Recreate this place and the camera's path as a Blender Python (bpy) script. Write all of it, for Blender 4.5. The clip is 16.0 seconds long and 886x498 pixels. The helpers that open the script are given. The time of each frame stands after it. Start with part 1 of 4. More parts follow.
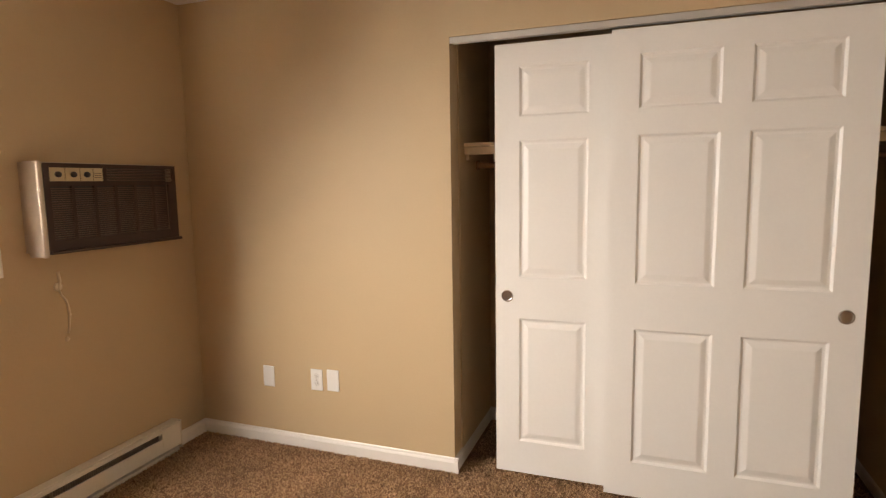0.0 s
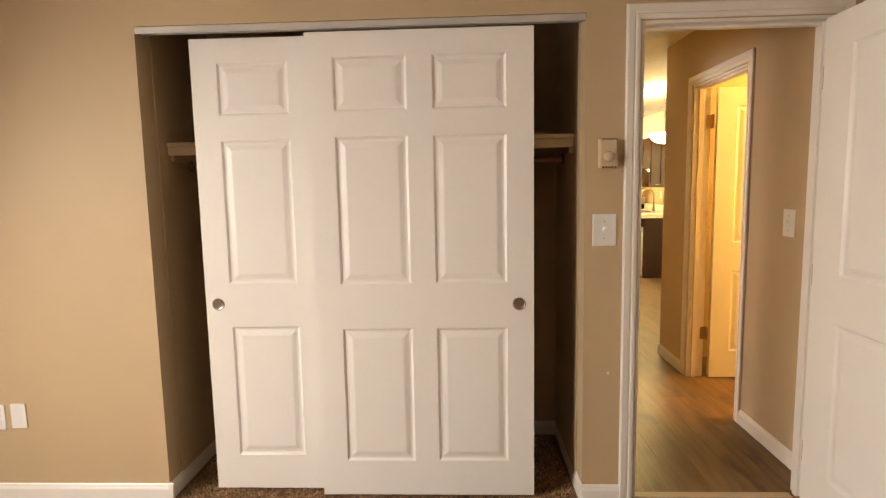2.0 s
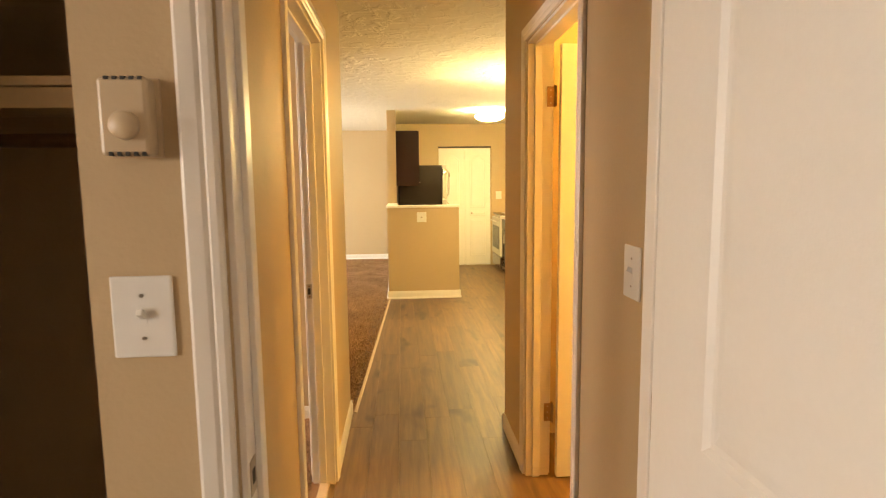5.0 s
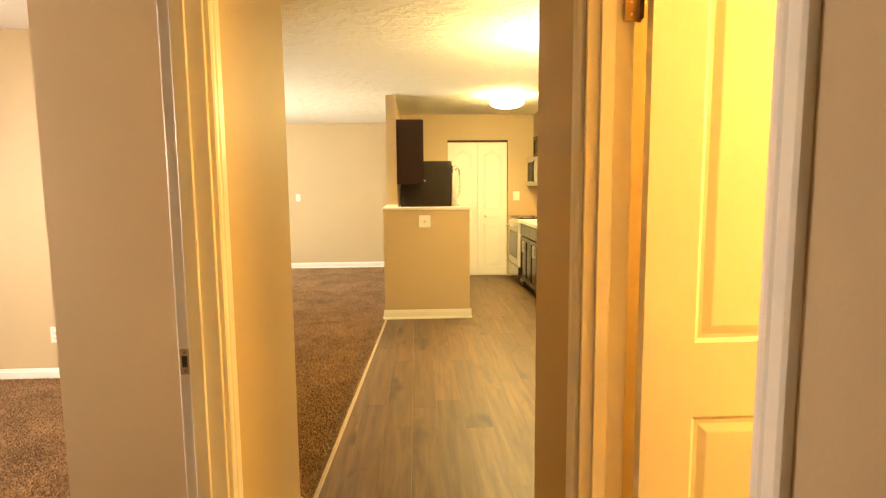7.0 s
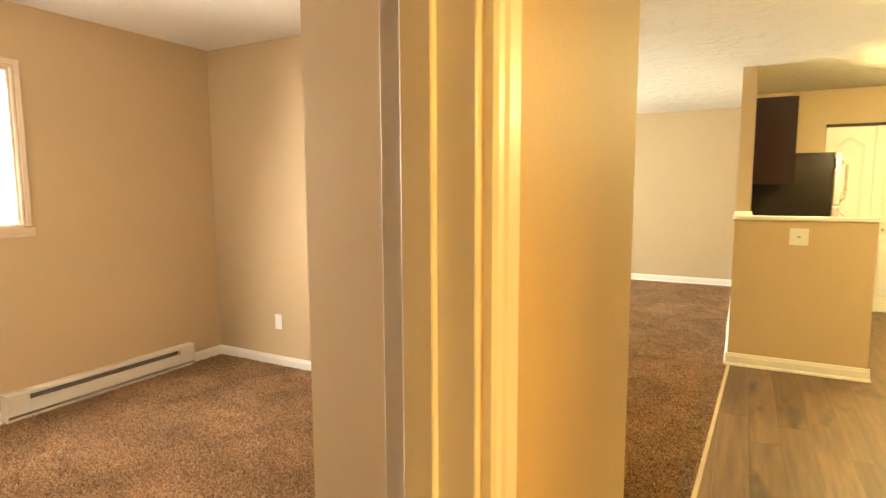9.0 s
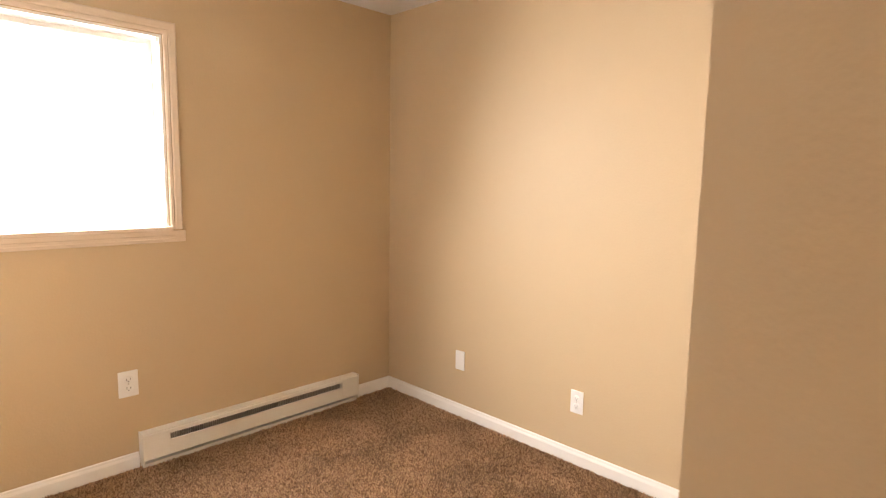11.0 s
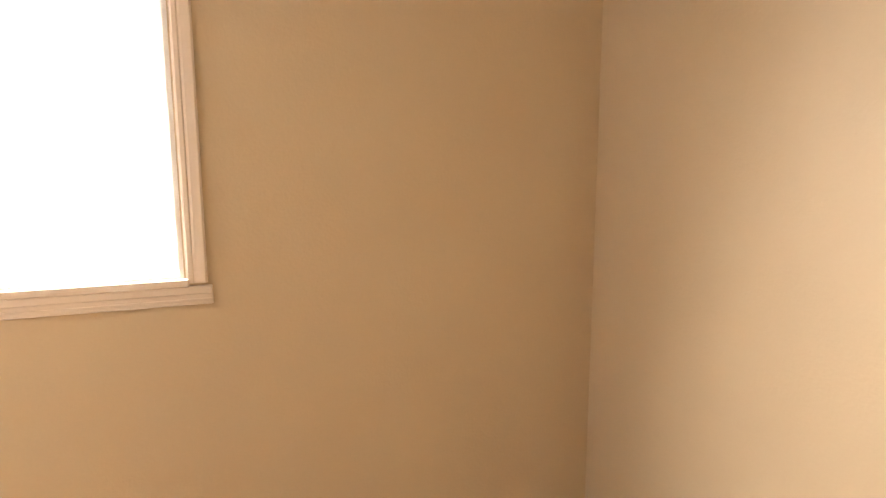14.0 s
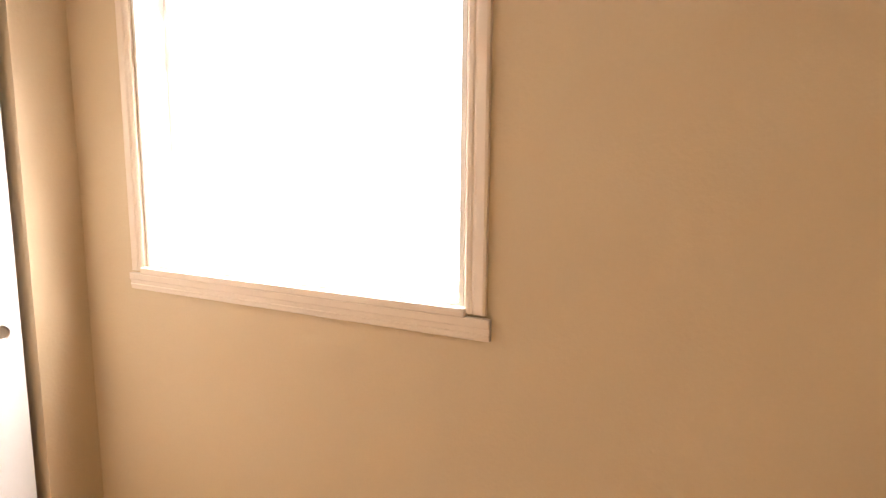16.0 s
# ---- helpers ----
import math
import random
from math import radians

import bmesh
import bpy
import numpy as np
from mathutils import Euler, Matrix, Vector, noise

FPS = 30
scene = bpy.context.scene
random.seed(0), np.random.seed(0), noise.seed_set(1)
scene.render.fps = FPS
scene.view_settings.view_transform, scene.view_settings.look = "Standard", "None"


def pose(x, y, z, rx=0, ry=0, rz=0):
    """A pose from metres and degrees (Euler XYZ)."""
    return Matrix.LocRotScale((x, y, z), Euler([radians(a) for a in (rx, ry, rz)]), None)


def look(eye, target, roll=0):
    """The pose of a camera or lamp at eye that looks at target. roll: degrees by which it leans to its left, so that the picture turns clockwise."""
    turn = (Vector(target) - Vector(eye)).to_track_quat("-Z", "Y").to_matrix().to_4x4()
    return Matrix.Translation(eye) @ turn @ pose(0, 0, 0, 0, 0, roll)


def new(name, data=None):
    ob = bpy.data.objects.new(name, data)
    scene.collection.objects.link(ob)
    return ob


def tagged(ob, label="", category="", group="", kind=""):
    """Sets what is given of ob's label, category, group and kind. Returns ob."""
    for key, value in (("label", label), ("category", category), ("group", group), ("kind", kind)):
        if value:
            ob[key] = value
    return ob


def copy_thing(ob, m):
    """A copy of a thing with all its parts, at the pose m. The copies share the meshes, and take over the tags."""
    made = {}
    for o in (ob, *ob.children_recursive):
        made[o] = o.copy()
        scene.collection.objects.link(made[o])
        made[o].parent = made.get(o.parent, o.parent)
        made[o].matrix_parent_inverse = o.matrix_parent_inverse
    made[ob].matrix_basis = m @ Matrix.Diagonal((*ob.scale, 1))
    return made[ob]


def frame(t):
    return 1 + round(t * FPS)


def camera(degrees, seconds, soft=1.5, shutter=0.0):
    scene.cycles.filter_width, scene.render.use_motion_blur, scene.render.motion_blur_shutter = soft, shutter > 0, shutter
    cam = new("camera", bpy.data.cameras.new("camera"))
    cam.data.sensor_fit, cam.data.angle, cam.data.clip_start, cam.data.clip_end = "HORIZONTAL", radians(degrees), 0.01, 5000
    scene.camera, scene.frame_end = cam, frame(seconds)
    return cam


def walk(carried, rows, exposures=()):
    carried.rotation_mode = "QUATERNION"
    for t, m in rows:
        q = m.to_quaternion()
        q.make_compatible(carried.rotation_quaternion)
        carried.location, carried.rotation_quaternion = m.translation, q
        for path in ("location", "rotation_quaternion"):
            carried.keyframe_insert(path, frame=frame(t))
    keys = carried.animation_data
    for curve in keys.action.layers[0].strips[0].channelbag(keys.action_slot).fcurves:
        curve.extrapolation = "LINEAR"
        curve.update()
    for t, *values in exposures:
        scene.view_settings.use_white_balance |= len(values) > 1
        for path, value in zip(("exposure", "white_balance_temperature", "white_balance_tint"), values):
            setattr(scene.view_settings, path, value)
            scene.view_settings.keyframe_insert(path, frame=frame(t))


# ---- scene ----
cam = camera(76.8, 16.0, soft=1.2, shutter=0.15)
PATH = [
    (0, (0.388, 0.117, 1.412), (-0.288, 1.985, 1.178), -0.9),
    (0.5, (0.489, 0.123, 1.407), (0.019, 2.053, 1.175), -1.0),
    (1, (0.611, 0.135, 1.406), (0.317, 2.1, 1.176), -1.0),
    (1.5, (0.753, 0.161, 1.404), (0.579, 2.141, 1.178), -1.1),
    (2, (0.892, 0.238, 1.393), (0.81, 2.223, 1.164), -1.1),
    (2.5, (1.052, 0.393, 1.399), (1.069, 2.38, 1.168), -1.0),
    (3, (1.239, 0.601, 1.404), (1.339, 2.585, 1.176), -1.0),
    (3.5, (1.454, 0.836, 1.4), (1.599, 2.817, 1.167), -0.9),
    (4, (1.627, 1.08, 1.415), (1.782, 3.061, 1.184), -0.9),
    (4.2, (1.687, 1.191, 1.415), (1.83, 3.172, 1.18), -0.8),
    (6.5, (2.027, 2.518, 1.355), (2.178, 4.5, 1.132), -0.3),
    (7, (2.03, 2.795, 1.351), (2.124, 4.78, 1.128), -0.5),
    (7.5, (2.0, 3.038, 1.35), (1.946, 5.025, 1.128), -0.6),
    (8, (1.92, 3.277, 1.354), (1.579, 5.236, 1.139), -0.8),
    (8.5, (1.848, 3.497, 1.353), (1.223, 5.385, 1.137), -0.4),
    (9, (1.75, 3.715, 1.366), (0.812, 5.466, 1.145), -0.2),
    (9.5, (1.570, 3.862, 1.376), (0.386, 5.456, 1.15), 0.0),
    (10, (1.328, 4.038, 1.372), (0.013, 5.53, 1.152), 0.3),
    (10.2, (1.225, 4.13, 1.368), (-0.124, 5.591, 1.156), 0.4),
    (12.3, (0.264, 4.904, 1.447), (-1.166, 6.274, 1.169), 1.1),
    (12.5, (0.178, 4.981, 1.449), (-1.265, 6.337, 1.169), 1.2),
    (13, (-0.001, 5.162, 1.455), (-1.509, 6.446, 1.177), 1.2),
    (13.5, (-0.152, 5.358, 1.456), (-1.827, 6.418, 1.186), 0.8),
    (14, (-0.28, 5.547, 1.458), (-2.126, 6.263, 1.177), -0.1),
    (14.5, (-0.399, 5.715, 1.46), (-2.353, 6.014, 1.156), 0.5),
    (15, (-0.523, 5.848, 1.462), (-2.497, 5.705, 1.177), 0.1),
    (15.5, (-0.659, 5.933, 1.464), (-2.561, 5.39, 1.17), 0.1),
    (16, (-0.812, 5.96, 1.464), (-2.582, 5.067, 1.198), 0.5),
]
EXPOSURES = [(0, -0.12, 7000, 14), (2, -0.1, 7200, 14), (3.5, -0.15, 7400, 15), (4.2, -0.1, 7500, 15), (6.3, 0.12, 8350, 13), (8, 0.04, 7500, 9), (9, 0.05, 7400, 9), (9.5, 0.12, 7150, 10), (10.2, -0.07, 6800, 15), (12.3, -0.14, 6050, 10), (14, -0.08, 6250, 12), (16, -0.12, 6250, 15)]
walk(cam, [(t, look(eye, target, roll)) for t, eye, target, roll in PATH], EXPOSURES)

# ---- world and large lights ----
WARM_DAY = (1.0, 0.96, 0.90)
NORTH_DAY = (1.0, 0.965, 0.93)
BULB = (1.0, 0.82, 0.375)
world = bpy.data.worlds.new("sky")
scene.world = world
world.use_nodes = True
wt = world.node_tree
sky = wt.nodes.new("ShaderNodeTexSky")
sky.sky_type = "NISHITA"
sky.sun_disc = False
sky.sun_elevation, sky.sun_rotation = radians(38), radians(60)
wt.links.new(sky.outputs[0], wt.nodes["Background"].inputs[0])
wt.nodes["Background"].inputs[1].default_value = 0.08


def window_light(y0, y1, z0, z1, watts, fall, colour, strips, spread):
    """Sky light in a window's opening, in level strips that lean down."""
    h = (z1 - z0) / strips
    for k in range(strips):
        d = bpy.data.lights.new("window_daylight", "AREA")
        d.shape, d.size, d.size_y = "RECTANGLE", y1 - y0, h
        d.energy, d.color, d.spread = watts / strips, colour, radians(spread)
        z = z0 + (k + 0.5) * h
        new("window_daylight", d).matrix_world = look((XW - 0.095, (y0 + y1) / 2, z), (XW + 0.905, (y0 + y1) / 2, z - fall))


# ---- plan, in metres ----
XW = -1.975                   # outer wall with the windows
YC = 2.56                     # wall with the first closet
XL, XR = 1.54, 2.445          # hall walls
H, HK = 2.42, 2.39            # bedroom and hall ceilings
YN = 6.80                     # far wall of the second bedroom
WZ0, WZ1 = 1.155, 2.042       # window opening heights
W1 = (0.22, 1.30)             # window of the first bedroom
W2 = (4.305, 5.428)            # window of the second bedroom
W3 = (8.6, 10.6)              # living room window
DOOR = 2.02

window_light(W1[0] + .015, W1[1] - .015, WZ0 + .015, WZ1 - .015, 112, 0.94, WARM_DAY, 5, 152)
window_light(W2[0] + .015, W2[1] - .015, WZ0 + .015, WZ1 - .015, 118, 0.48, NORTH_DAY, 5, 150)
window_light(W3[0] + .015, W3[1] - .015, 0.615, WZ1 - .015, 165, 0.0, (0.92, 1.0, 0.94), 1, 150)

# ---- materials ----
def nodes_of(name):
    m = bpy.data.materials.new(name)
    m.use_nodes = True
    t = m.node_tree
    return m, t, t.nodes["Principled BSDF"]


def node(t, kind, **values):
    n = t.nodes.new(kind)
    for key, value in values.items():
        n.inputs[key.replace("_", " ")].default_value = value
    return n


def surface(name, colour, rough=0.5, metal=0.0, grain=0.0, grain_scale=200.0, blotch=0.0, blotch_scale=3.0, bump=0.0, bump_scale=300.0, spec=0.5, coat=0.0, rough_var=0.0):
    """A plain surface with blotches, fine grain and fine relief, at real size."""
    m, t, p = nodes_of(name)
    co = node(t, "ShaderNodeTexCoord").outputs["Object"]
    a = node(t, "ShaderNodeTexNoise", Scale=blotch_scale, Detail=4.0, Roughness=0.6)
    b = node(t, "ShaderNodeTexNoise", Scale=grain_scale, Detail=2.0)
    t.links.new(co, a.inputs["Vector"]), t.links.new(co, b.inputs["Vector"])
    ma = node(t, "ShaderNodeMapRange")
    ma.inputs["To Min"].default_value, ma.inputs["To Max"].default_value = 1 - blotch, 1 + blotch
    mb = node(t, "ShaderNodeMapRange")
    mb.inputs["To Min"].default_value, mb.inputs["To Max"].default_value = 1 - grain, 1 + grain
    t.links.new(a.outputs["Fac"], ma.inputs["Value"]), t.links.new(b.outputs["Fac"], mb.inputs["Value"])
    mul = t.nodes.new("ShaderNodeMath")
    mul.operation = "MULTIPLY"
    t.links.new(ma.outputs[0], mul.inputs[0]), t.links.new(mb.outputs[0], mul.inputs[1])
    sc = t.nodes.new("ShaderNodeVectorMath")
    sc.operation = "SCALE"
    sc.inputs[0].default_value = colour
    t.links.new(mul.outputs[0], sc.inputs["Scale"])
    t.links.new(sc.outputs[0], p.inputs["Base Color"])
    p.inputs["Metallic"].default_value, p.inputs["Roughness"].default_value = metal, rough
    p.inputs["Specular IOR Level"].default_value, p.inputs["Coat Weight"].default_value = spec, coat
    if rough_var:
        mr = node(t, "ShaderNodeMapRange")
        mr.inputs["To Min"].default_value, mr.inputs["To Max"].default_value = rough - rough_var, rough + rough_var
        t.links.new(a.outputs["Fac"], mr.inputs["Value"]), t.links.new(mr.outputs[0], p.inputs["Roughness"])
    if bump:
        c = node(t, "ShaderNodeTexNoise", Scale=bump_scale, Detail=3.0)
        t.links.new(co, c.inputs["Vector"])
        bm = node(t, "ShaderNodeBump", Strength=bump, Distance=0.002)
        t.links.new(c.outputs["Fac"], bm.inputs["Height"]), t.links.new(bm.outputs[0], p.inputs["Normal"])
    return m


PAINT = surface("tan_wall_paint", (0.533, 0.403, 0.246), 0.56, grain=0.02, grain_scale=120, blotch=0.045, blotch_scale=1.6, bump=0.35, bump_scale=95, spec=0.4, rough_var=0.06)
TRIM = surface("white_trim_paint", (0.80, 0.765, 0.71), 0.35, grain=0.015, blotch=0.03, blotch_scale=6, bump=0.06, bump_scale=90)
WINTRIM = surface("cream_window_trim", (0.67, 0.55, 0.42), 0.45, grain=0.02, blotch=0.03, blotch_scale=6, bump=0.06, bump_scale=90)
DOORWHITE = surface("white_door_paint", (0.85, 0.83, 0.79), 0.42, grain=0.02, grain_scale=90, blotch=0.025, blotch_scale=4, bump=0.12, bump_scale=220)
PLATE = surface("white_plastic", (0.80, 0.79, 0.76), 0.3, blotch=0.02, blotch_scale=20)
IVORY = surface("ivory_plastic", (0.58, 0.46, 0.31), 0.35, blotch=0.04, blotch_scale=30)
SLOT = surface("dark_slot", (0.03, 0.028, 0.025), 0.6)
NICKEL = surface("satin_nickel", (0.52, 0.47, 0.41), 0.3, 1.0, grain=0.05, grain_scale=300, rough_var=0.06)
STEEL = surface("stainless_steel", (0.62, 0.60, 0.56), 0.28, 1.0, grain=0.04, grain_scale=150, rough_var=0.05)
PALESTEEL = surface("pale_microwave_steel", (0.62, 0.58, 0.51), 0.34, 0.35, grain=0.03, grain_scale=150)
DISHSTEEL = surface("smooth_dishwasher_steel", (0.50, 0.47, 0.42), 0.24, 1.0, grain=0.03, grain_scale=150)
BRONZE = surface("worn_hinge_bronze", (0.36, 0.24, 0.14), 0.42, 0.8, grain=0.1, grain_scale=200, blotch=0.2, blotch_scale=60)
TRACKMETAL = surface("painted_track_metal", (0.62, 0.60, 0.57), 0.35, 0.4, blotch=0.08, blotch_scale=8)
HEATER = surface("cream_heater_enamel", (0.74, 0.70, 0.61), 0.35, grain=0.02, blotch=0.04, blotch_scale=5)
FIN = surface("heater_fin_metal", (0.42, 0.38, 0.32), 0.45, 0.7, blotch=0.2, blotch_scale=12)
SHELFWOOD = surface("pale_shelf_board", (0.62, 0.47, 0.30), 0.55, grain=0.08, grain_scale=60, blotch=0.1, blotch_scale=5)
ESPRESSO = surface("espresso_cabinet", (0.028, 0.0115, 0.009), 0.22, grain=0.2, grain_scale=50, blotch=0.2, blotch_scale=4, spec=0.5)
BLACKGLOSS = surface("black_appliance", (0.015, 0.010, 0.008), 0.2, grain=0.05, spec=0.4)
BLACKMATT = surface("black_plastic", (0.02, 0.018, 0.017), 0.45)
APPLIANCE = surface("white_appliance_enamel", (0.76, 0.73, 0.66), 0.25, blotch=0.03)
LAMINATE = surface("cream_laminate", (0.74, 0.70, 0.61), 0.32, grain=0.05, grain_scale=260, blotch=0.03)
ACBROWN = surface("brown_grille_plastic", (0.04, 0.018, 0.012), 0.6, blotch=0.2, blotch_scale=9)
# lighter than ACBROWN: the highlights on the slats are put into this colour
ACLOUVRE = surface("highlit_brown_louvre_plastic", (0.115, 0.070, 0.050), 0.42, blotch=0.25, blotch_scale=9)
ACSIDE = surface("aged_metal_case", (0.55, 0.47, 0.38), 0.35, 0.55, grain=0.05, blotch=0.25, blotch_scale=14, rough_var=0.1)
ACPANEL = surface("aged_control_panel", (0.55, 0.46, 0.28), 0.4, blotch=0.08, blotch_scale=20)
SCAR = surface("bare_plaster_scar", (0.82, 0.72, 0.56), 0.8, blotch=0.15, blotch_scale=40)
STRIP = surface("carpet_edge_strip", (0.50, 0.39, 0.26), 0.5, blotch=0.1, blotch_scale=12)


def ceiling_material(name, colour, scale, strength):
    m, t, p = nodes_of(name)
    co = node(t, "ShaderNodeTexCoord").outputs["Object"]
    a = node(t, "ShaderNodeTexNoise", Scale=scale, Detail=5.0, Roughness=0.55, Distortion=0.6)
    v = node(t, "ShaderNodeTexNoise", Scale=scale * 4, Detail=3.0)
    t.links.new(co, a.inputs["Vector"]), t.links.new(co, v.inputs["Vector"])
    r = t.nodes.new("ShaderNodeValToRGB")
    r.color_ramp.elements[0].position, r.color_ramp.elements[1].position = 0.47, 0.60
    t.links.new(a.outputs["Fac"], r.inputs["Fac"])
    add = t.nodes.new("ShaderNodeMath")
    add.operation = "MULTIPLY_ADD"
    add.inputs[1].default_value = 0.25
    t.links.new(v.outputs["Fac"], add.inputs[0]), t.links.new(r.outputs["Color"], add.inputs[2])
    b = node(t, "ShaderNodeBump", Strength=strength, Distance=0.012)
    t.links.new(add.outputs[0], b.inputs["Height"]), t.links.new(b.outputs[0], p.inputs["Normal"])
    p.inputs["Base Color"].default_value = (*colour, 1)
    p.inputs["Roughness"].default_value = 0.85
    p.inputs["Specular IOR Level"].default_value = 0.2
    return m


CEIL = ceiling_material("smooth_white_ceiling", (0.74, 0.73, 0.70), 9, 0.12)
CEILTEX = ceiling_material("knockdown_white_ceiling", (0.76, 0.73, 0.66), 9, 0.58)


def carpet_material(name, dark, light):
    m, t, p = nodes_of(name)
    co = node(t, "ShaderNodeTexCoord").outputs["Object"]
    fine = node(t, "ShaderNodeTexNoise", Scale=150.0, Detail=3.0, Roughness=0.7)
    wide = node(t, "ShaderNodeTexNoise", Scale=2.6, Detail=3.0, Distortion=0.8)
    for n in (fine, wide):
        t.links.new(co, n.inputs["Vector"])
    isl = t.nodes.new("ShaderNodeNewGeometry").outputs["Random Per Island"]
    mix0 = t.nodes.new("ShaderNodeMath")
    mix0.operation = "MULTIPLY_ADD"
    mix0.inputs[1].default_value = 0.75
    t.links.new(isl, mix0.inputs[0])
    s = t.nodes.new("ShaderNodeMath")
    s.operation = "MULTIPLY"
    s.inputs[1].default_value = 0.55
    t.links.new(fine.outputs["Fac"], s.inputs[0]), t.links.new(s.outputs[0], mix0.inputs[2])
    r = t.nodes.new("ShaderNodeValToRGB")
    e = r.color_ramp.elements
    e[0].position, e[0].color = 0.25, (*dark, 1)
    e[1].position, e[1].color = 0.85, (*light, 1)
    t.links.new(mix0.outputs[0], r.inputs["Fac"])
    mr = node(t, "ShaderNodeMapRange")
    mr.inputs["From Min"].default_value, mr.inputs["From Max"].default_value = 0.3, 0.7
    mr.inputs["To Min"].default_value, mr.inputs["To Max"].default_value = 0.78, 1.2
    t.links.new(wide.outputs["Fac"], mr.inputs["Value"])
    sc = t.nodes.new("ShaderNodeVectorMath")
    sc.operation = "SCALE"
    t.links.new(r.outputs["Color"], sc.inputs[0]), t.links.new(mr.outputs[0], sc.inputs["Scale"])
    t.links.new(sc.outputs[0], p.inputs["Base Color"])
    b = node(t, "ShaderNodeBump", Strength=0.9, Distance=0.006)
    t.links.new(fine.outputs["Fac"], b.inputs["Height"]), t.links.new(b.outputs[0], p.inputs["Normal"])
    p.inputs["Roughness"].default_value = 0.95
    p.inputs["Specular IOR Level"].default_value = 0.1
    return m


CARPET = carpet_material("brown_carpet_backing", (0.07, 0.034, 0.018), (0.28, 0.165, 0.095))
PILE = carpet_material("brown_frieze_pile", (0.15, 0.073, 0.038), (0.59, 0.385, 0.222))


def plank_material():
    m, t, p = nodes_of("grey_brown_vinyl_plank")
    tc = node(t, "ShaderNodeTexCoord").outputs["Object"]
    rnd = t.nodes.new("ShaderNodeObjectInfo").outputs["Random"]
    off = t.nodes.new("ShaderNodeVectorMath")
    off.operation = "MULTIPLY_ADD"
    off.inputs[1].default_value = (37.0, 61.0, 11.0)
    t.links.new(rnd, off.inputs[0]), t.links.new(tc, off.inputs[2])
    mp = t.nodes.new("ShaderNodeMapping")
    mp.inputs["Scale"].default_value = (1.0, 0.065, 1.0)
    t.links.new(off.outputs[0], mp.inputs["Vector"])
    g = node(t, "ShaderNodeTexNoise", Scale=30.0, Detail=6.0, Roughness=0.62, Distortion=0.25)
    f = node(t, "ShaderNodeTexNoise", Scale=150.0, Detail=3.0)
    mp2 = t.nodes.new("ShaderNodeMapping")
    mp2.inputs["Scale"].default_value = (1.0, 0.35, 1.0)
    t.links.new(off.outputs[0], mp2.inputs["Vector"])
    w = node(t, "ShaderNodeTexNoise", Scale=7.0, Detail=2.0, Distortion=0.4)
    t.links.new(mp.outputs[0], g.inputs["Vector"]), t.links.new(mp.outputs[0], f.inputs["Vector"]), t.links.new(mp2.outputs[0], w.inputs["Vector"])
    r = t.nodes.new("ShaderNodeValToRGB")
    e = r.color_ramp.elements
    e[0].position, e[0].color = 0.25, (0.066, 0.032, 0.013, 1)
    e[1].position, e[1].color = 0.75, (0.215, 0.127, 0.057, 1)
    t.links.new(g.outputs["Fac"], r.inputs["Fac"])
    kn = node(t, "ShaderNodeMapRange")
    kn.inputs["From Min"].default_value, kn.inputs["From Max"].default_value = 0.26, 0.42
    kn.inputs["To Min"].default_value, kn.inputs["To Max"].default_value = 0.36, 1.0
    t.links.new(w.outputs["Fac"], kn.inputs["Value"])
    tone = node(t, "ShaderNodeMapRange")
    tone.inputs["To Min"].default_value, tone.inputs["To Max"].default_value = 0.84, 1.14
    t.links.new(rnd, tone.inputs["Value"])
    m1 = t.nodes.new("ShaderNodeMath")
    m1.operation = "MULTIPLY"
    t.links.new(kn.outputs[0], m1.inputs[0]), t.links.new(tone.outputs[0], m1.inputs[1])
    sc = t.nodes.new("ShaderNodeVectorMath")
    sc.operation = "SCALE"
    t.links.new(r.outputs["Color"], sc.inputs[0]), t.links.new(m1.outputs[0], sc.inputs["Scale"])
    t.links.new(sc.outputs[0], p.inputs["Base Color"])
    b = node(t, "ShaderNodeBump", Strength=0.25, Distance=0.001)
    t.links.new(f.outputs["Fac"], b.inputs["Height"]), t.links.new(b.outputs[0], p.inputs["Normal"])
    ro = node(t, "ShaderNodeMapRange")
    ro.inputs["To Min"].default_value, ro.inputs["To Max"].default_value = 0.38, 0.56
    t.links.new(g.outputs["Fac"], ro.inputs["Value"]), t.links.new(ro.outputs[0], p.inputs["Roughness"])
    return m


PLANK = plank_material()


def glow(name, colour, strength):
    m, t, p = nodes_of(name)
    p.inputs["Base Color"].default_value = (0.9, 0.86, 0.78, 1)
    p.inputs["Emission Color"].default_value = (*colour, 1)
    p.inputs["Emission Strength"].default_value = strength
    p.inputs["Roughness"].default_value = 0.35
    return m


SKYGLOW = glow("bright_overcast_sky", (1.0, 0.98, 0.96), 7.0)
LAMPGLASS = glow("lit_frosted_glass", BULB, 165)
PENDGLASS = glow("lit_frosted_bowl_glass", BULB, 200)
BATHGLASS = glow("lit_bathroom_glass", (1.0, 0.61, 0.15), 470)
UNDERGLASS = glow("lit_under_cabinet_tube", (1.0, 0.66, 0.2), 220)
HOODGLASS = glow("lit_hood_bulb", (1.0, 0.5, 0.12), 70)


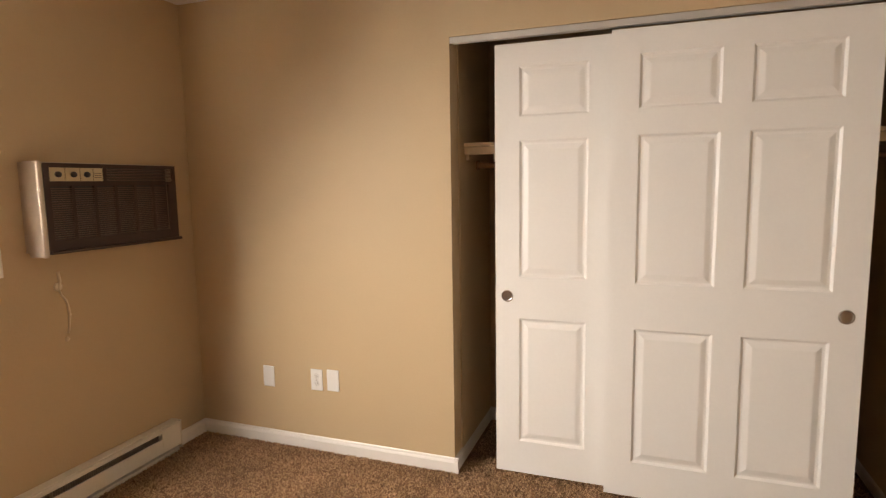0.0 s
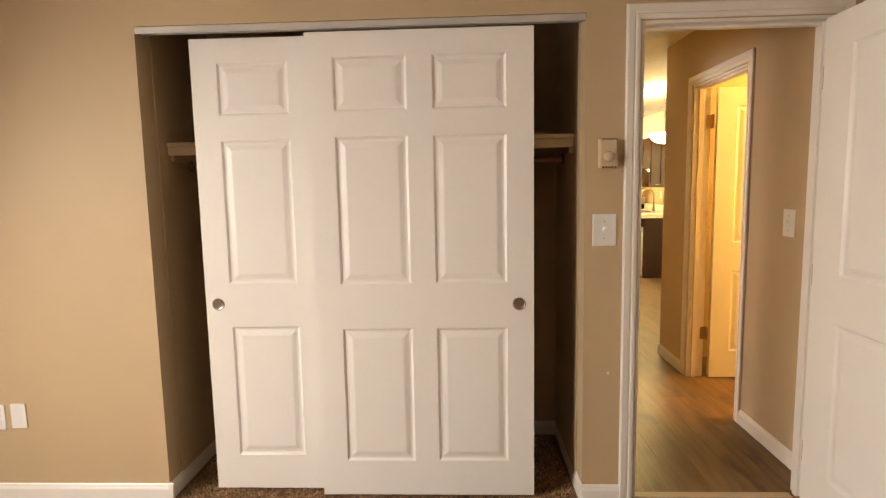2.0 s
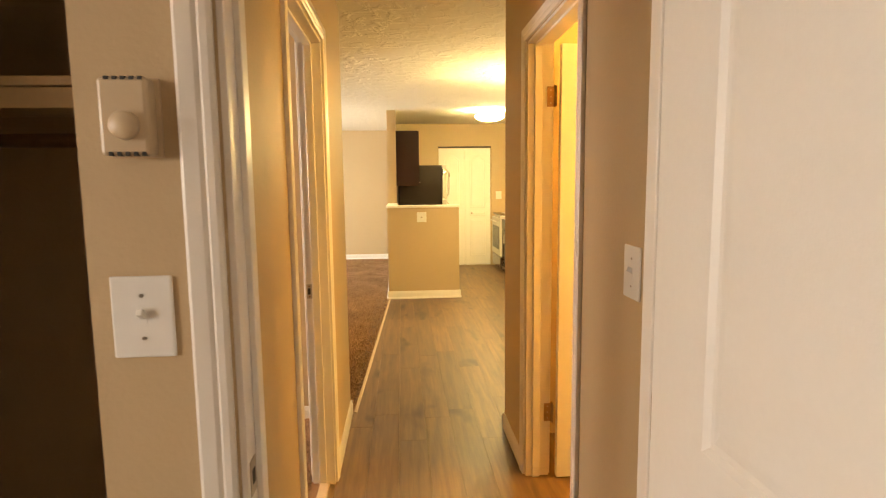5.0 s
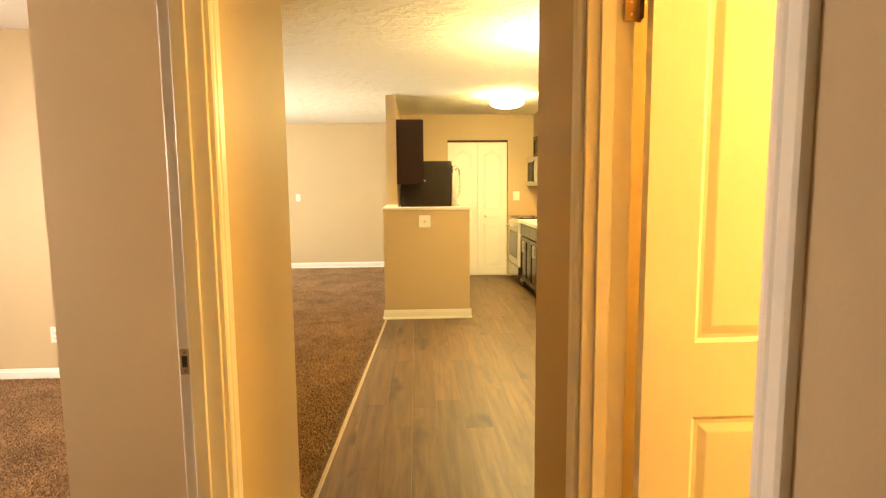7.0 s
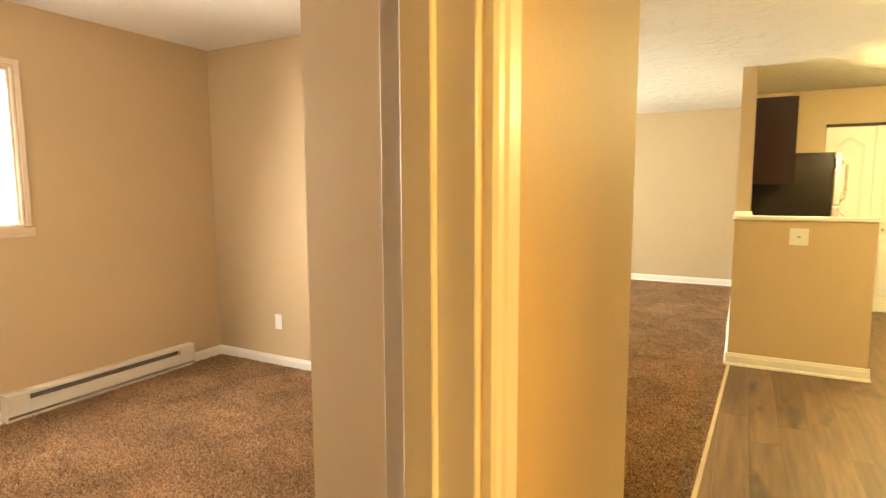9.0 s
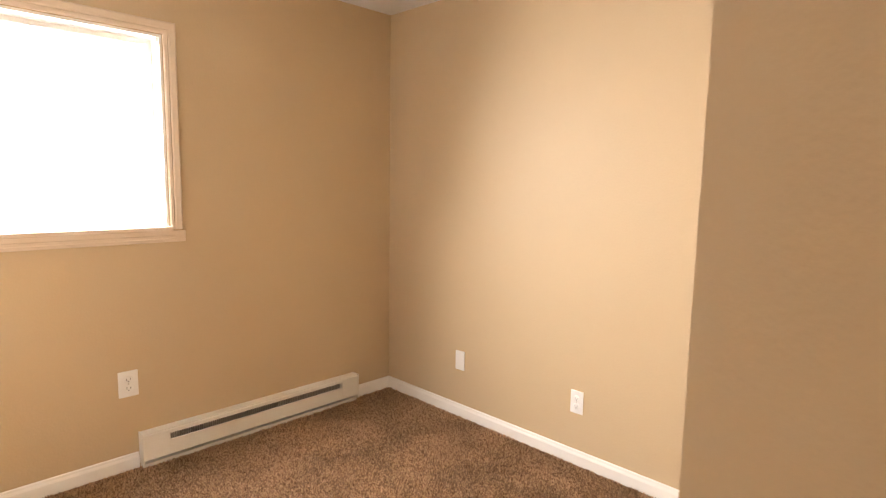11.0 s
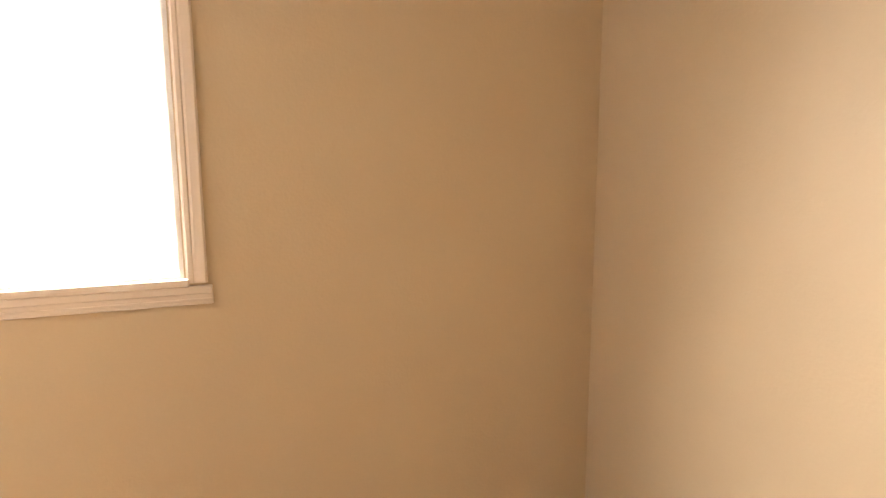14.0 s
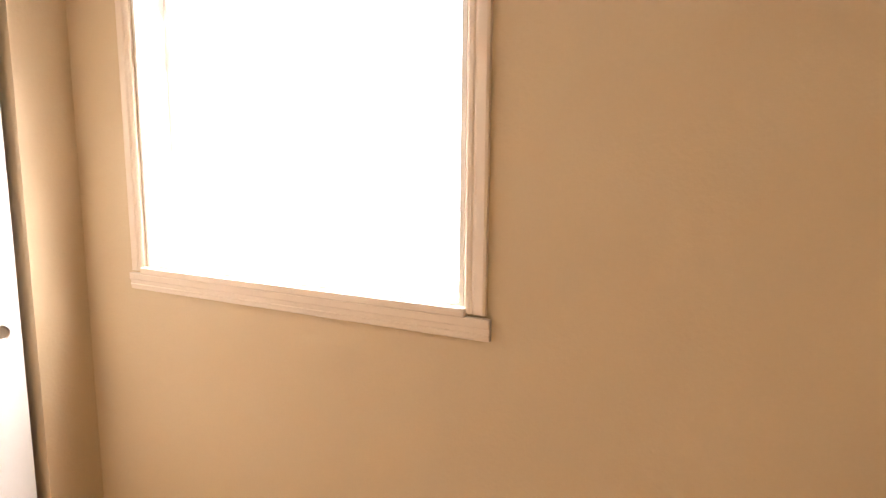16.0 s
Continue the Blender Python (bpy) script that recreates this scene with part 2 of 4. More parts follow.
def pane_material():
    m, t, p = nodes_of("clear_window_glass")
    t.nodes.remove(p)
    out = t.nodes["Material Output"]
    a, g = t.nodes.new("ShaderNodeBsdfTransparent"), t.nodes.new("ShaderNodeBsdfGlossy")
    g.inputs["Roughness"].default_value = 0.02
    mx = t.nodes.new("ShaderNodeMixShader")
    mx.inputs[0].default_value = 0.05
    t.links.new(a.outputs[0], mx.inputs[1]), t.links.new(g.outputs[0], mx.inputs[2])
    t.links.new(mx.outputs[0], out.inputs["Surface"])
    return m


GLASS = pane_material()

# ---- building helpers ----
BASE = {}


def thing(name, label, category, at=(0, 0, 0), group=""):
    """A top-level Empty at its base; parts are given in world metres."""
    ob = tagged(new(name), label, category, group)
    ob.location = at
    BASE[ob.name] = Vector(at)
    return ob


def part(name, bm, material, parent=None, label=""):
    if parent is not None and parent.name in BASE:
        bmesh.ops.translate(bm, verts=bm.verts, vec=-BASE[parent.name])
    me = bpy.data.meshes.new(name)
    bm.to_mesh(me)
    bm.free()
    me.materials.append(material)
    ob = new(name, me)
    if parent is not None:
        ob.parent = parent
    if label:
        ob["label"] = label
    return ob


def structure(name, bm, material, label=""):
    return tagged(part(name, bm, material), label, "", "", "structure")


def sub(name, bm, material, owner, label=""):
    """A piece of a part: same local space as the part."""
    root = owner.parent
    if root is not None and root.name in BASE:
        bmesh.ops.translate(bm, verts=bm.verts, vec=-BASE[root.name])
    me = bpy.data.meshes.new(name)
    bm.to_mesh(me)
    bm.free()
    me.materials.append(material)
    ob = new(name, me)
    ob.parent = owner
    if label:
        ob["label"] = label
    return ob


def merged(bm, other):
    me = bpy.data.meshes.new("tmp")
    other.to_mesh(me)
    other.free()
    bm.from_mesh(me)
    bpy.data.meshes.remove(me)
    return bm


def block(x0, x1, y0, y1, z0, z1, bevel=0.0, bm=None, segments=2):
    b = bmesh.new()
    bmesh.ops.create_cube(b, size=1, matrix=Matrix.Translation(((x0 + x1) / 2, (y0 + y1) / 2, (z0 + z1) / 2)) @ Matrix.Diagonal((x1 - x0, y1 - y0, z1 - z0, 1)))
    if bevel:
        bmesh.ops.bevel(b, geom=b.edges[:], offset=bevel, segments=segments, affect="EDGES", profile=0.5)
    return b if bm is None else merged(bm, b)


def rod(a, b, r, seg=16, r2=None, bm=None):
    a, b = Vector(a), Vector(b)
    d = b - a
    c = bmesh.new()
    bmesh.ops.create_cone(c, cap_ends=True, segments=seg, radius1=r, radius2=r if r2 is None else r2, depth=d.length,
                          matrix=Matrix.Translation((a + b) / 2) @ d.to_track_quat("Z", "Y").to_matrix().to_4x4())
    return c if bm is None else merged(bm, c)


def lathe(profile, m, seg=32, bm=None):
    """Rings of (radius, height) turned round the local z axis of m."""
    c = bmesh.new()
    rings = []
    for r, h in profile:
        rings.append([c.verts.new(m @ Vector((r * math.cos(2 * math.pi * k / seg), r * math.sin(2 * math.pi * k / seg), h))) for k in range(seg)])
    for p, q in zip(rings, rings[1:]):
        for k in range(seg):
            c.faces.new((p[k], p[(k + 1) % seg], q[(k + 1) % seg], q[k]))
    for ring, r in ((rings[0], profile[0][0]), (rings[-1], profile[-1][0])):
        if r > 1e-4:
            c.faces.new(ring)
    bmesh.ops.remove_doubles(c, verts=c.verts, dist=1e-5)
    bmesh.ops.recalc_face_normals(c, faces=c.faces)
    for f in c.faces:
        f.smooth = True
    return c if bm is None else merged(bm, c)


def tube(points, r, seg=12):
    """A bent pipe through the points."""
    c = bmesh.new()
    pts = [Vector(p) for p in points]
    rings = []
    for i, p in enumerate(pts):
        d = (pts[min(i + 1, len(pts) - 1)] - pts[max(i - 1, 0)]).normalized()
        m = Matrix.Translation(p) @ d.to_track_quat("Z", "Y").to_matrix().to_4x4()
        rings.append([c.verts.new(m @ Vector((r * math.cos(2 * math.pi * k / seg), r * math.sin(2 * math.pi * k / seg), 0))) for k in range(seg)])
    for p, q in zip(rings, rings[1:]):
        best = min(range(seg), key=lambda s: (p[0].co - q[s].co).length)
        for k in range(seg):
            f = c.faces.new((p[k], p[(k + 1) % seg], q[(k + 1 + best) % seg], q[(k + best) % seg]))
            f.smooth = True
    c.faces.new(rings[0]), c.faces.new(rings[-1])
    bmesh.ops.recalc_face_normals(c, faces=c.faces)
    return c


def slab(u0, u1, v0, v1, holes, place, thick):
    """A flat board of cells in (u, v) with rectangular holes; place(u, v, d) gives the world point, d runs 0..thick."""
    us = sorted({u0, u1, *[h[0] for h in holes], *[h[1] for h in holes]})
    vs = sorted({v0, v1, *[h[2] for h in holes], *[h[3] for h in holes]})
    us, vs = [u for u in us if u0 <= u <= u1], [v for v in vs if v0 <= v <= v1]
    solid = {}
    for i in range(len(us) - 1):
        for j in range(len(vs) - 1):
            mu, mv = (us[i] + us[i + 1]) / 2, (vs[j] + vs[j + 1]) / 2
            solid[i, j] = not any(h[0] < mu < h[1] and h[2] < mv < h[3] for h in holes)
    bm, cache = bmesh.new(), {}

    def v(i, j, k):
        if (i, j, k) not in cache:
            cache[i, j, k] = bm.verts.new(place(us[i], vs[j], thick * k))
        return cache[i, j, k]
    for (i, j), full in solid.items():
        if not full:
            continue
        bm.faces.new((v(i, j, 0), v(i + 1, j, 0), v(i + 1, j + 1, 0), v(i, j + 1, 0)))
        bm.faces.new((v(i, j, 1), v(i, j + 1, 1), v(i + 1, j + 1, 1), v(i + 1, j, 1)))
        for di, dj, a, b in ((-1, 0, (i, j), (i, j + 1)), (1, 0, (i + 1, j), (i + 1, j + 1)), (0, -1, (i, j), (i + 1, j)), (0, 1, (i, j + 1), (i + 1, j + 1))):
            if not solid.get((i + di, j + dj), False):
                bm.faces.new((v(*a, 0), v(*b, 0), v(*b, 1), v(*a, 1)))
    bmesh.ops.recalc_face_normals(bm, faces=bm.faces)
    return bm


def wall_y(name, x0, x1, y0, y1, z1=H, holes=(), z0=0.0, material=None):
    """A wall that runs along x; holes are (x0, x1, z0, z1)."""
    return structure(name, slab(x0, x1, z0, z1, list(holes), lambda u, v, d: (u, y0 + d, v), y1 - y0), material or PAINT)


def wall_x(name, x0, x1, y0, y1, z1=H, holes=(), z0=0.0, material=None):
    """A wall that runs along y; holes are (y0, y1, z0, z1)."""
    return structure(name, slab(y0, y1, z0, z1, list(holes), lambda u, v, d: (x0 + d, u, v), x1 - x0), material or PAINT)


# ---- floors and ceilings ----
structure("floor_base", block(-2.2, 4.3, -3.7, 12.5, -0.12, -0.012), STRIP)
structure("floor_carpet_bedroom", block(XW, XR, -3.4, 2.60, -0.012, 0.009), CARPET)
structure("floor_carpet_closet", block(-0.452, 1.381, 2.60, 3.22, -0.012, 0.009), CARPET)
b = block(XW, 0.70, 3.30, YN, -0.012, 0.009)
structure("floor_carpet_second_bedroom", block(0.70, 1.50, 3.30, 4.95, -0.012, 0.009, bm=b), CARPET)
b = bmesh.new()
pts = [(XW, YN + .01), (0.70, YN + .01), (0.70, 4.95), (1.555, 4.95), (1.70, 8.44), (1.70, 12.3), (XW, 12.3)]
lo = [b.verts.new((x, y, -0.012)) for x, y in pts]
hi = [b.verts.new((x, y, 0.0)) for x, y in pts]
b.faces.new(hi), b.faces.new(lo[::-1])
for k in range(len(pts)):
    b.faces.new((lo[k], lo[(k + 1) % len(pts)], hi[(k + 1) % len(pts)], hi[k]))
structure("floor_carpet_living_room", b, CARPET)
structure("floor_bathroom", block(2.40, 4.1, 2.8, 4.62, -0.012, 0.001), PLANK)
structure("ceiling_bedroom", block(-2.15, 2.6, -3.6, 2.62, 2.372, H + 0.1), CEIL)
structure("ceiling_second_bedroom", block(-2.15, 1.47, 2.63, YN + 0.05, H, H + 0.1), CEIL)
structure("ceiling_hall", slab(1.47, 4.3, 2.63, 12.5, [], lambda u, v, d: (u, v, HK + d), 0.14), CEILTEX)
structure("ceiling_living_room", slab(-2.15, 1.47, YN + 0.06, 12.5, [], lambda u, v, d: (u, v, HK + d), 0.14), CEILTEX)
structure("ceiling_living_corner", slab(0.70, 1.47, 4.95, YN + 0.06, [], lambda u, v, d: (u, v, HK + d), 0.012), CEILTEX)

# ---- walls ----
WIN = [(W1[0], W1[1], WZ0, WZ1), (W2[0], W2[1], WZ0, WZ1), (W3[0], W3[1], 0.6, WZ1)]
wall_x("wall_west", XW - 0.16, XW, -3.5, 12.4, 2.53, WIN)
# unseen south wall, set far back to weaken the light bounced into the room
wall_y("wall_bedroom_south", XW, XR, -3.5, -3.38)
wall_x("wall_bedroom_east", XR, XR + 0.11, -3.5, YC + 0.12)
wall_y("wall_closet", XW, XR, YC, YC + 0.11, 2.53, [(-0.452, 1.381, -1, 2.058), (1.60, 2.345, -1, DOOR)])
wall_x("wall_closet_side_west", -0.545, -0.446, YC + 0.11, 3.22)
wall_x("wall_closet_side_east", 1.374, 1.47, YC + 0.11, 3.22)
wall_y("wall_closet_back", XW, 1.47, 3.22, 3.30)
wall_x("wall_hall_west", 1.44, XL, YC + 0.11, 4.985, 2.53, [(3.41, 4.18, -1, DOOR)])
wall_y("wall_second_bedroom_east_return", 0.665, 1.44, 4.925, 4.985, 2.53)
wall_x("wall_second_bedroom_east", 0.665, 0.745, 4.985, YN + 0.08, 2.53)
wall_y("wall_second_bedroom_north", XW, 0.665, YN, YN + 0.08, 2.53)
wall_y("wall_second_closet", XW, 0.45, 3.87, 3.97, 2.53, [(-1.80, 0.03, -1, 2.045)])
wall_x("wall_second_closet_side", 0.35, 0.45, 3.30, 3.87)
wall_y("wall_entry_south", 0.45, 1.44, 3.301, 3.40)
wall_x("wall_hall_east", XR, XR + 0.11, YC + 0.12, 4.70, 2.53, [(3.43, 4.17, -1, DOOR)])
wall_y("wall_dining_south", XR + 0.11, 4.06, 4.60, 4.70, 2.53)
wall_y("wall_bathroom_south", XR + 0.11, 4.06, 2.75, 2.85, 2.53)
wall_x("wall_kitchen_east", 4.06, 4.18, 2.75, 11.2, 2.53)
wall_y("wall_kitchen_north", 1.81, 4.06, 11.08, 11.19, 2.53, [(2.50, 3.39, -1, 2.02)])
wall_y("wall_pantry_back", 1.81, 4.06, 11.75, 11.85, 2.53)
wall_x("wall_pantry_side", 3.95, 4.06, 11.19, 11.75, 2.53)
wall_x("wall_living_kitchen", 1.695, 1.81, 9.36, 12.4, 2.53)
wall_y("wall_living_north", XW, 1.695, 12.2, 12.32, 2.53)
wall_y("half_wall_front", 1.70, 2.57, 8.44, 8.555, 1.115)
wall_x("half_wall_side", 1.70, 1.81, 8.555, 9.36, 1.115)
structure("kitchen_soffit", block(3.77, 4.06, 8.28, 11.08, 2.06, HK - 0.001), PAINT)
cap = block(1.688, 2.582, 8.420, 8.58, 1.115, 1.143, 0.006)
block(1.688, 1.822, 8.58, 9.40, 1.115, 1.143, 0.006, cap)
structure("half_wall_cap", cap, TRIM)


# ---- baseboards: a board with a stepped, rounded top ----
def board_profile(h=0.085, d=0.013):
    if h > 0.09:                 # with a shoe moulding at its foot
        return [(0, 0), (d + 0.014, 0), (d + 0.014, 0.006), (d + 0.010, 0.016), (d, 0.022), (d, h * 0.72), (d * 0.8, h * 0.80), (d * 0.55, h * 0.95), (d * 0.3, h), (0, h)]
    return [(0, 0), (d, 0), (d, h * 0.72), (d * 0.8, h * 0.80), (d * 0.62, h * 0.86), (d * 0.55, h * 0.95), (d * 0.3, h), (0, h)]


def baseboard(a, b, out, h=0.085):
    """From a to b along the foot of a wall, standing out towards out."""
    a, b, o = Vector((*a, 0)), Vector((*b, 0)), Vector((*out, 0))
    c = bmesh.new()
    ends = []
    for p in (a, b):
        ends.append([c.verts.new(p + o * u + Vector((0, 0, v))) for u, v in board_profile(h)])
    n = len(ends[0])
    for k in range(n):
        c.faces.new((ends[0][k], ends[0][(k + 1) % n], ends[1][(k + 1) % n], ends[1][k]))
    c.faces.new(ends[0]), c.faces.new(ends[1])
    bmesh.ops.recalc_face_normals(c, faces=c.faces)
    return structure("baseboard", c, TRIM)


baseboard((XW, 2.325), (XW, YC), (1, 0))
baseboard((XW, -3.38), (XW, 0.50), (1, 0))
baseboard((XW, YC), (-0.432, YC), (0, -1))
baseboard((-0.453, YC - 0.012), (-0.453, 3.22), (1, 0))
baseboard((1.382, YC + 0.0), (1.382, 3.22), (-1, 0))
baseboard((-0.452, 3.22), (1.381, 3.22), (0, -1))
baseboard((1.382, YC), (1.54, YC), (0, -1))
baseboard((XR, -3.38), (XR, YC), (-1, 0))
baseboard((XR, 2.68), (XR, 3.368), (-1, 0))
baseboard((XR, 4.232), (XR, 4.713), (-1, 0))
baseboard((XR - 0.013, 4.70), (4.06, 4.70), (0, 1))
baseboard((XL, 4.242), (XL, 4.998), (1, 0))
baseboard((XL, 2.68), (XL, 3.348), (1, 0))
baseboard((0.745, 4.985), (XL + 0.013, 4.985), (0, 1))
baseboard((0.652, 4.925), (1.44, 4.925), (0, -1))
baseboard((0.665, 4.913), (0.665, YN), (-1, 0))
baseboard((1.44, 4.242), (1.44, 4.925), (-1, 0))
baseboard((XW, YN), (0.665, YN), (0, -1))
baseboard((XW, 3.97), (XW, 5.245), (1, 0))
baseboard((XW, 6.505), (XW, YN), (1, 0))
baseboard((XW, 3.97), (-1.80, 3.97), (0, 1))
baseboard((1.685, 8.44), (2.585, 8.44), (0, -1), 0.095)
baseboard((1.70, 8.43), (1.70, 9.36), (-1, 0), 0.095)
baseboard((2.57, 8.43), (2.57, 8.555), (1, 0), 0.095)
baseboard((1.695, 9.36), (1.695, 12.2), (-1, 0), 0.095)
baseboard((XW, 12.2), (1.695, 12.2), (0, -1), 0.095)


# ---- door frames: jamb, stop and moulded casing ----
def casing_profile(w=0.057, d=0.016):
    return [(0, 0), (0, d * 0.55), (w * 0.12, d * 0.75), (w * 0.3, d * 0.8), (w * 0.38, d * 0.62), (w * 0.5, d * 0.85), (w * 0.9, d), (w, d * 0.8), (w, 0)]


def casing(u0, u1, z1, place, w=0.057, z0=0.0):
    """A mitred frame round an opening u0..u1 by z1; place(u, z, d) with d out of the wall."""
    c = bmesh.new()
    prof = casing_profile(w)
    rows = []
    for u, z, su, sz in ((u0, z0, -1, 0), (u0, z1, -1, 1), (u1, z1, 1, 1), (u1, z0, 1, 0)):
        rows.append([c.verts.new(place(u + su * (o + 0.005), z + sz * (o + 0.005), d)) for o, d in prof])
    n = len(prof)
    for p, q in zip(rows, rows[1:]):
        for k in range(n):
            c.faces.new((p[k], p[(k + 1) % n], q[(k + 1) % n], q[k]))
    c.faces.new(rows[0]), c.faces.new(rows[-1])
    bmesh.ops.recalc_face_normals(c, faces=c.faces)
    return c


def door_frame(name, u0, u1, z1, place, deep, stop_at):
    """Jamb lining with a stop, and casings on both faces. place(u, z, d): d 0 at the first face, deep at the other."""
    frame_ob = thing(name, "white painted wooden door frame with moulded casing", "door frame", tuple(place(u0, 0, 0)))
    frame_ob["kind"] = "structure"

    def bar(ua, ub, za, zb, da, db):
        a, c = Vector(place(ua, za, da)), Vector(place(ub, zb, db))
        return block(min(a.x, c.x), max(a.x, c.x), min(a.y, c.y), max(a.y, c.y), za, zb, 0.0015, segments=1)
    t = 0.012
    part("jamb", bar(u0, u0 + t, 0, z1, -0.001, deep + 0.001), TRIM, frame_ob)
    part("jamb", bar(u1 - t, u1, 0, z1, -0.001, deep + 0.001), TRIM, frame_ob)
    part("head_jamb", bar(u0 + t, u1 - t, z1 - t, z1, -0.001, deep + 0.001), TRIM, frame_ob)
    s0, s1 = stop_at, stop_at + 0.034
    part("stop", bar(u0 + t, u0 + t + 0.011, 0, z1 - t, s0, s1), TRIM, frame_ob)
    part("stop", bar(u1 - t - 0.011, u1 - t, 0, z1 - t, s0, s1), TRIM, frame_ob)
    part("head_stop", bar(u0 + t + 0.011, u1 - t - 0.011, z1 - t - 0.011, z1 - t, s0, s1), TRIM, frame_ob)
    part("casing", casing(u0, u1, z1, lambda u, z, d: place(u, z, -d - 0.0005)), TRIM, frame_ob)
    part("casing", casing(u0, u1, z1, lambda u, z, d: place(u, z, deep + d + 0.0005)), TRIM, frame_ob)
    return frame_ob


frame_1 = door_frame("door_frame_1", 1.60, 2.345, DOOR, lambda u, z, d: (u, YC + d, z), 0.11, 0.046)
frame_2 = door_frame("door_frame_2", 3.41, 4.18, DOOR, lambda u, z, d: (XL - d, u, z), 0.10, 0.038)
frame_3 = door_frame("door_frame_3", 3.43, 4.17, DOOR, lambda u, z, d: (XR + d, u, z), 0.11, 0.03)

strike_1 = part("strike_plate", block(1.6122, 1.614, 2.566, 2.600, 0.875, 0.937, 0.0006), NICKEL, frame_1, "satin nickel strike plate")
sub("latch_hole", block(1.6141, 1.6148, 2.574, 2.590, 0.893, 0.919), SLOT, strike_1)
# strike plate on the second bedroom's jamb, hinges on the bathroom's
strike = part("strike_plate", block(1.4415, 1.4670, 4.1655, 4.1675, 0.893, 0.958, 0.0006), NICKEL, frame_2, "satin nickel strike plate")
sub("latch_hole", block(1.448, 1.460, 4.1645, 4.1653, 0.912, 0.940), SLOT, strike)
sub("screw", rod((1.455, 4.1656, 0.902), (1.455, 4.164, 0.902), 0.004), BRONZE, strike)
sub("screw", rod((1.455, 4.1656, 0.949), (1.455, 4.164, 0.949), 0.004), BRONZE, strike)


def raised_panel(u0, u1, v0, v1, place, depth=0.007):
    """A moulded door panel: a groove round a raised field, as nested rings."""
    c = bmesh.new()
    prof = [(0.0, 0.0), (0.006, 0.004), (0.010, depth), (0.020, depth), (0.040, 0.0015), (0.044, 0.001)]
    rings = []
    for o, d in prof:
        rings.append([c.verts.new(place(u, v, d)) for u, v in ((u0 + o, v0 + o), (u1 - o, v0 + o), (u1 - o, v1 - o), (u0 + o, v1 - o))])
    for p, q in zip(rings, rings[1:]):
        for k in range(4):
            c.faces.new((p[k], p[(k + 1) % 4], q[(k + 1) % 4], q[k]))
    c.faces.new(rings[-1])
    # a closed back so that the panel has body
    back = [c.verts.new(place(u, v, 0.014)) for u, v in ((u0, v0), (u1, v0), (u1, v1), (u0, v1))]
    for k in range(4):
        c.faces.new((rings[0][k], rings[0][(k + 1) % 4], back[(k + 1) % 4], back[k]))
    c.faces.new(back)
    bmesh.ops.recalc_face_normals(c, faces=c.faces)
    return c


def panel_door(owner, u0, u1, z0, z1, panels, place, thick=0.035, material=None):
    """A leaf with moulded panels. place(u, z, d): d runs into the leaf from its seen face."""
    material = material or DOORWHITE
    leaf = part("leaf", slab(u0, u1, z0, z1, panels, lambda u, v, d: place(u, v, d), thick), material, owner)
    for p in panels:
        sub("panel", raised_panel(*p, place), material, leaf)
        sub("panel", raised_panel(*p, lambda u, v, d: place(u, v, thick - d)), material, leaf)
    return leaf


SIX = [(0.111, 0.413, 1.70, 1.918), (0.517, 0.819, 1.70, 1.918), (0.111, 0.413, 0.977, 1.597), (0.517, 0.819, 0.977, 1.597), (0.111, 0.413, 0.186, 0.783), (0.517, 0.819, 0.186, 0.783)]


def cup_pull(owner, m):
    """A round recessed finger pull whose axis is the local z of m."""
    ring = part("pull", lathe([(0.0, 0.0006), (0.018, 0.0007), (0.0225, 0.0014), (0.0235, 0.0028), (0.0265, 0.003), (0.028, 0.0012), (0.028, -0.004)], m, 28), NICKEL, owner, "round satin nickel finger pull")
    return ring


def sliding_door(x0, x1, y, facing, pull_x, label, z0=0.028, z1=2.018, pull_z=0.886):
    """A six-panel sliding closet door whose seen face lies at y; facing -1 looks towards -y."""
    d = thing("closet_door", label, "closet door", ((x0 + x1) / 2, y - facing * 0.017, z0), "sliding closet doors")
    w = (x1 - x0) / 0.93
    pan = [(x0 + a * w, x0 + b_ * w, c, e) for a, b_, c, e in SIX]
    leaf = panel_door(d, x0, x1, z0, z1, pan, lambda u, z, q: (u, y - facing * q, z))
    cup_pull(d, Matrix.Translation((pull_x, y, pull_z)) @ (Matrix.Rotation(radians(90), 4, "X") if facing < 0 else Matrix.Rotation(radians(-90), 4, "X")))
    return d


sliding_door(-0.26, 0.67, 2.625, -1, -0.205, "white six-panel sliding closet door with round pull, behind its twin")
sliding_door(0.245, 1.176, 2.572, -1, 1.114, "white six-panel sliding closet door with round pull, pushed over its twin")
sliding_door(-1.775, -0.85, 3.935, 1, -1.715, "white six-panel sliding closet door in the second bedroom", pull_z=0.95)
sliding_door(-0.90, 0.03, 3.885, 1, -0.84, "white six-panel sliding closet door behind its twin in the second bedroom", pull_z=0.95)


def closet_track(x0, x1, y0, y1, z, label):
    t = thing("closet_door_track", label, "door track", (x0, y0, z - 0.03))
    part("fascia", block(x0, x1, y0, y0 + 0.004, z - 0.028, z - 0.001, 0.0015), TRACKMETAL, t)
    part("channel", block(x0, x1, y0 + 0.004, y1, z - 0.008, z - 0.001), TRACKMETAL, t)
    part("divider", block(x0, x1, (y0 + y1) / 2 - 0.002, (y0 + y1) / 2 + 0.002, z - 0.022, z - 0.008), TRACKMETAL, t)
    return t


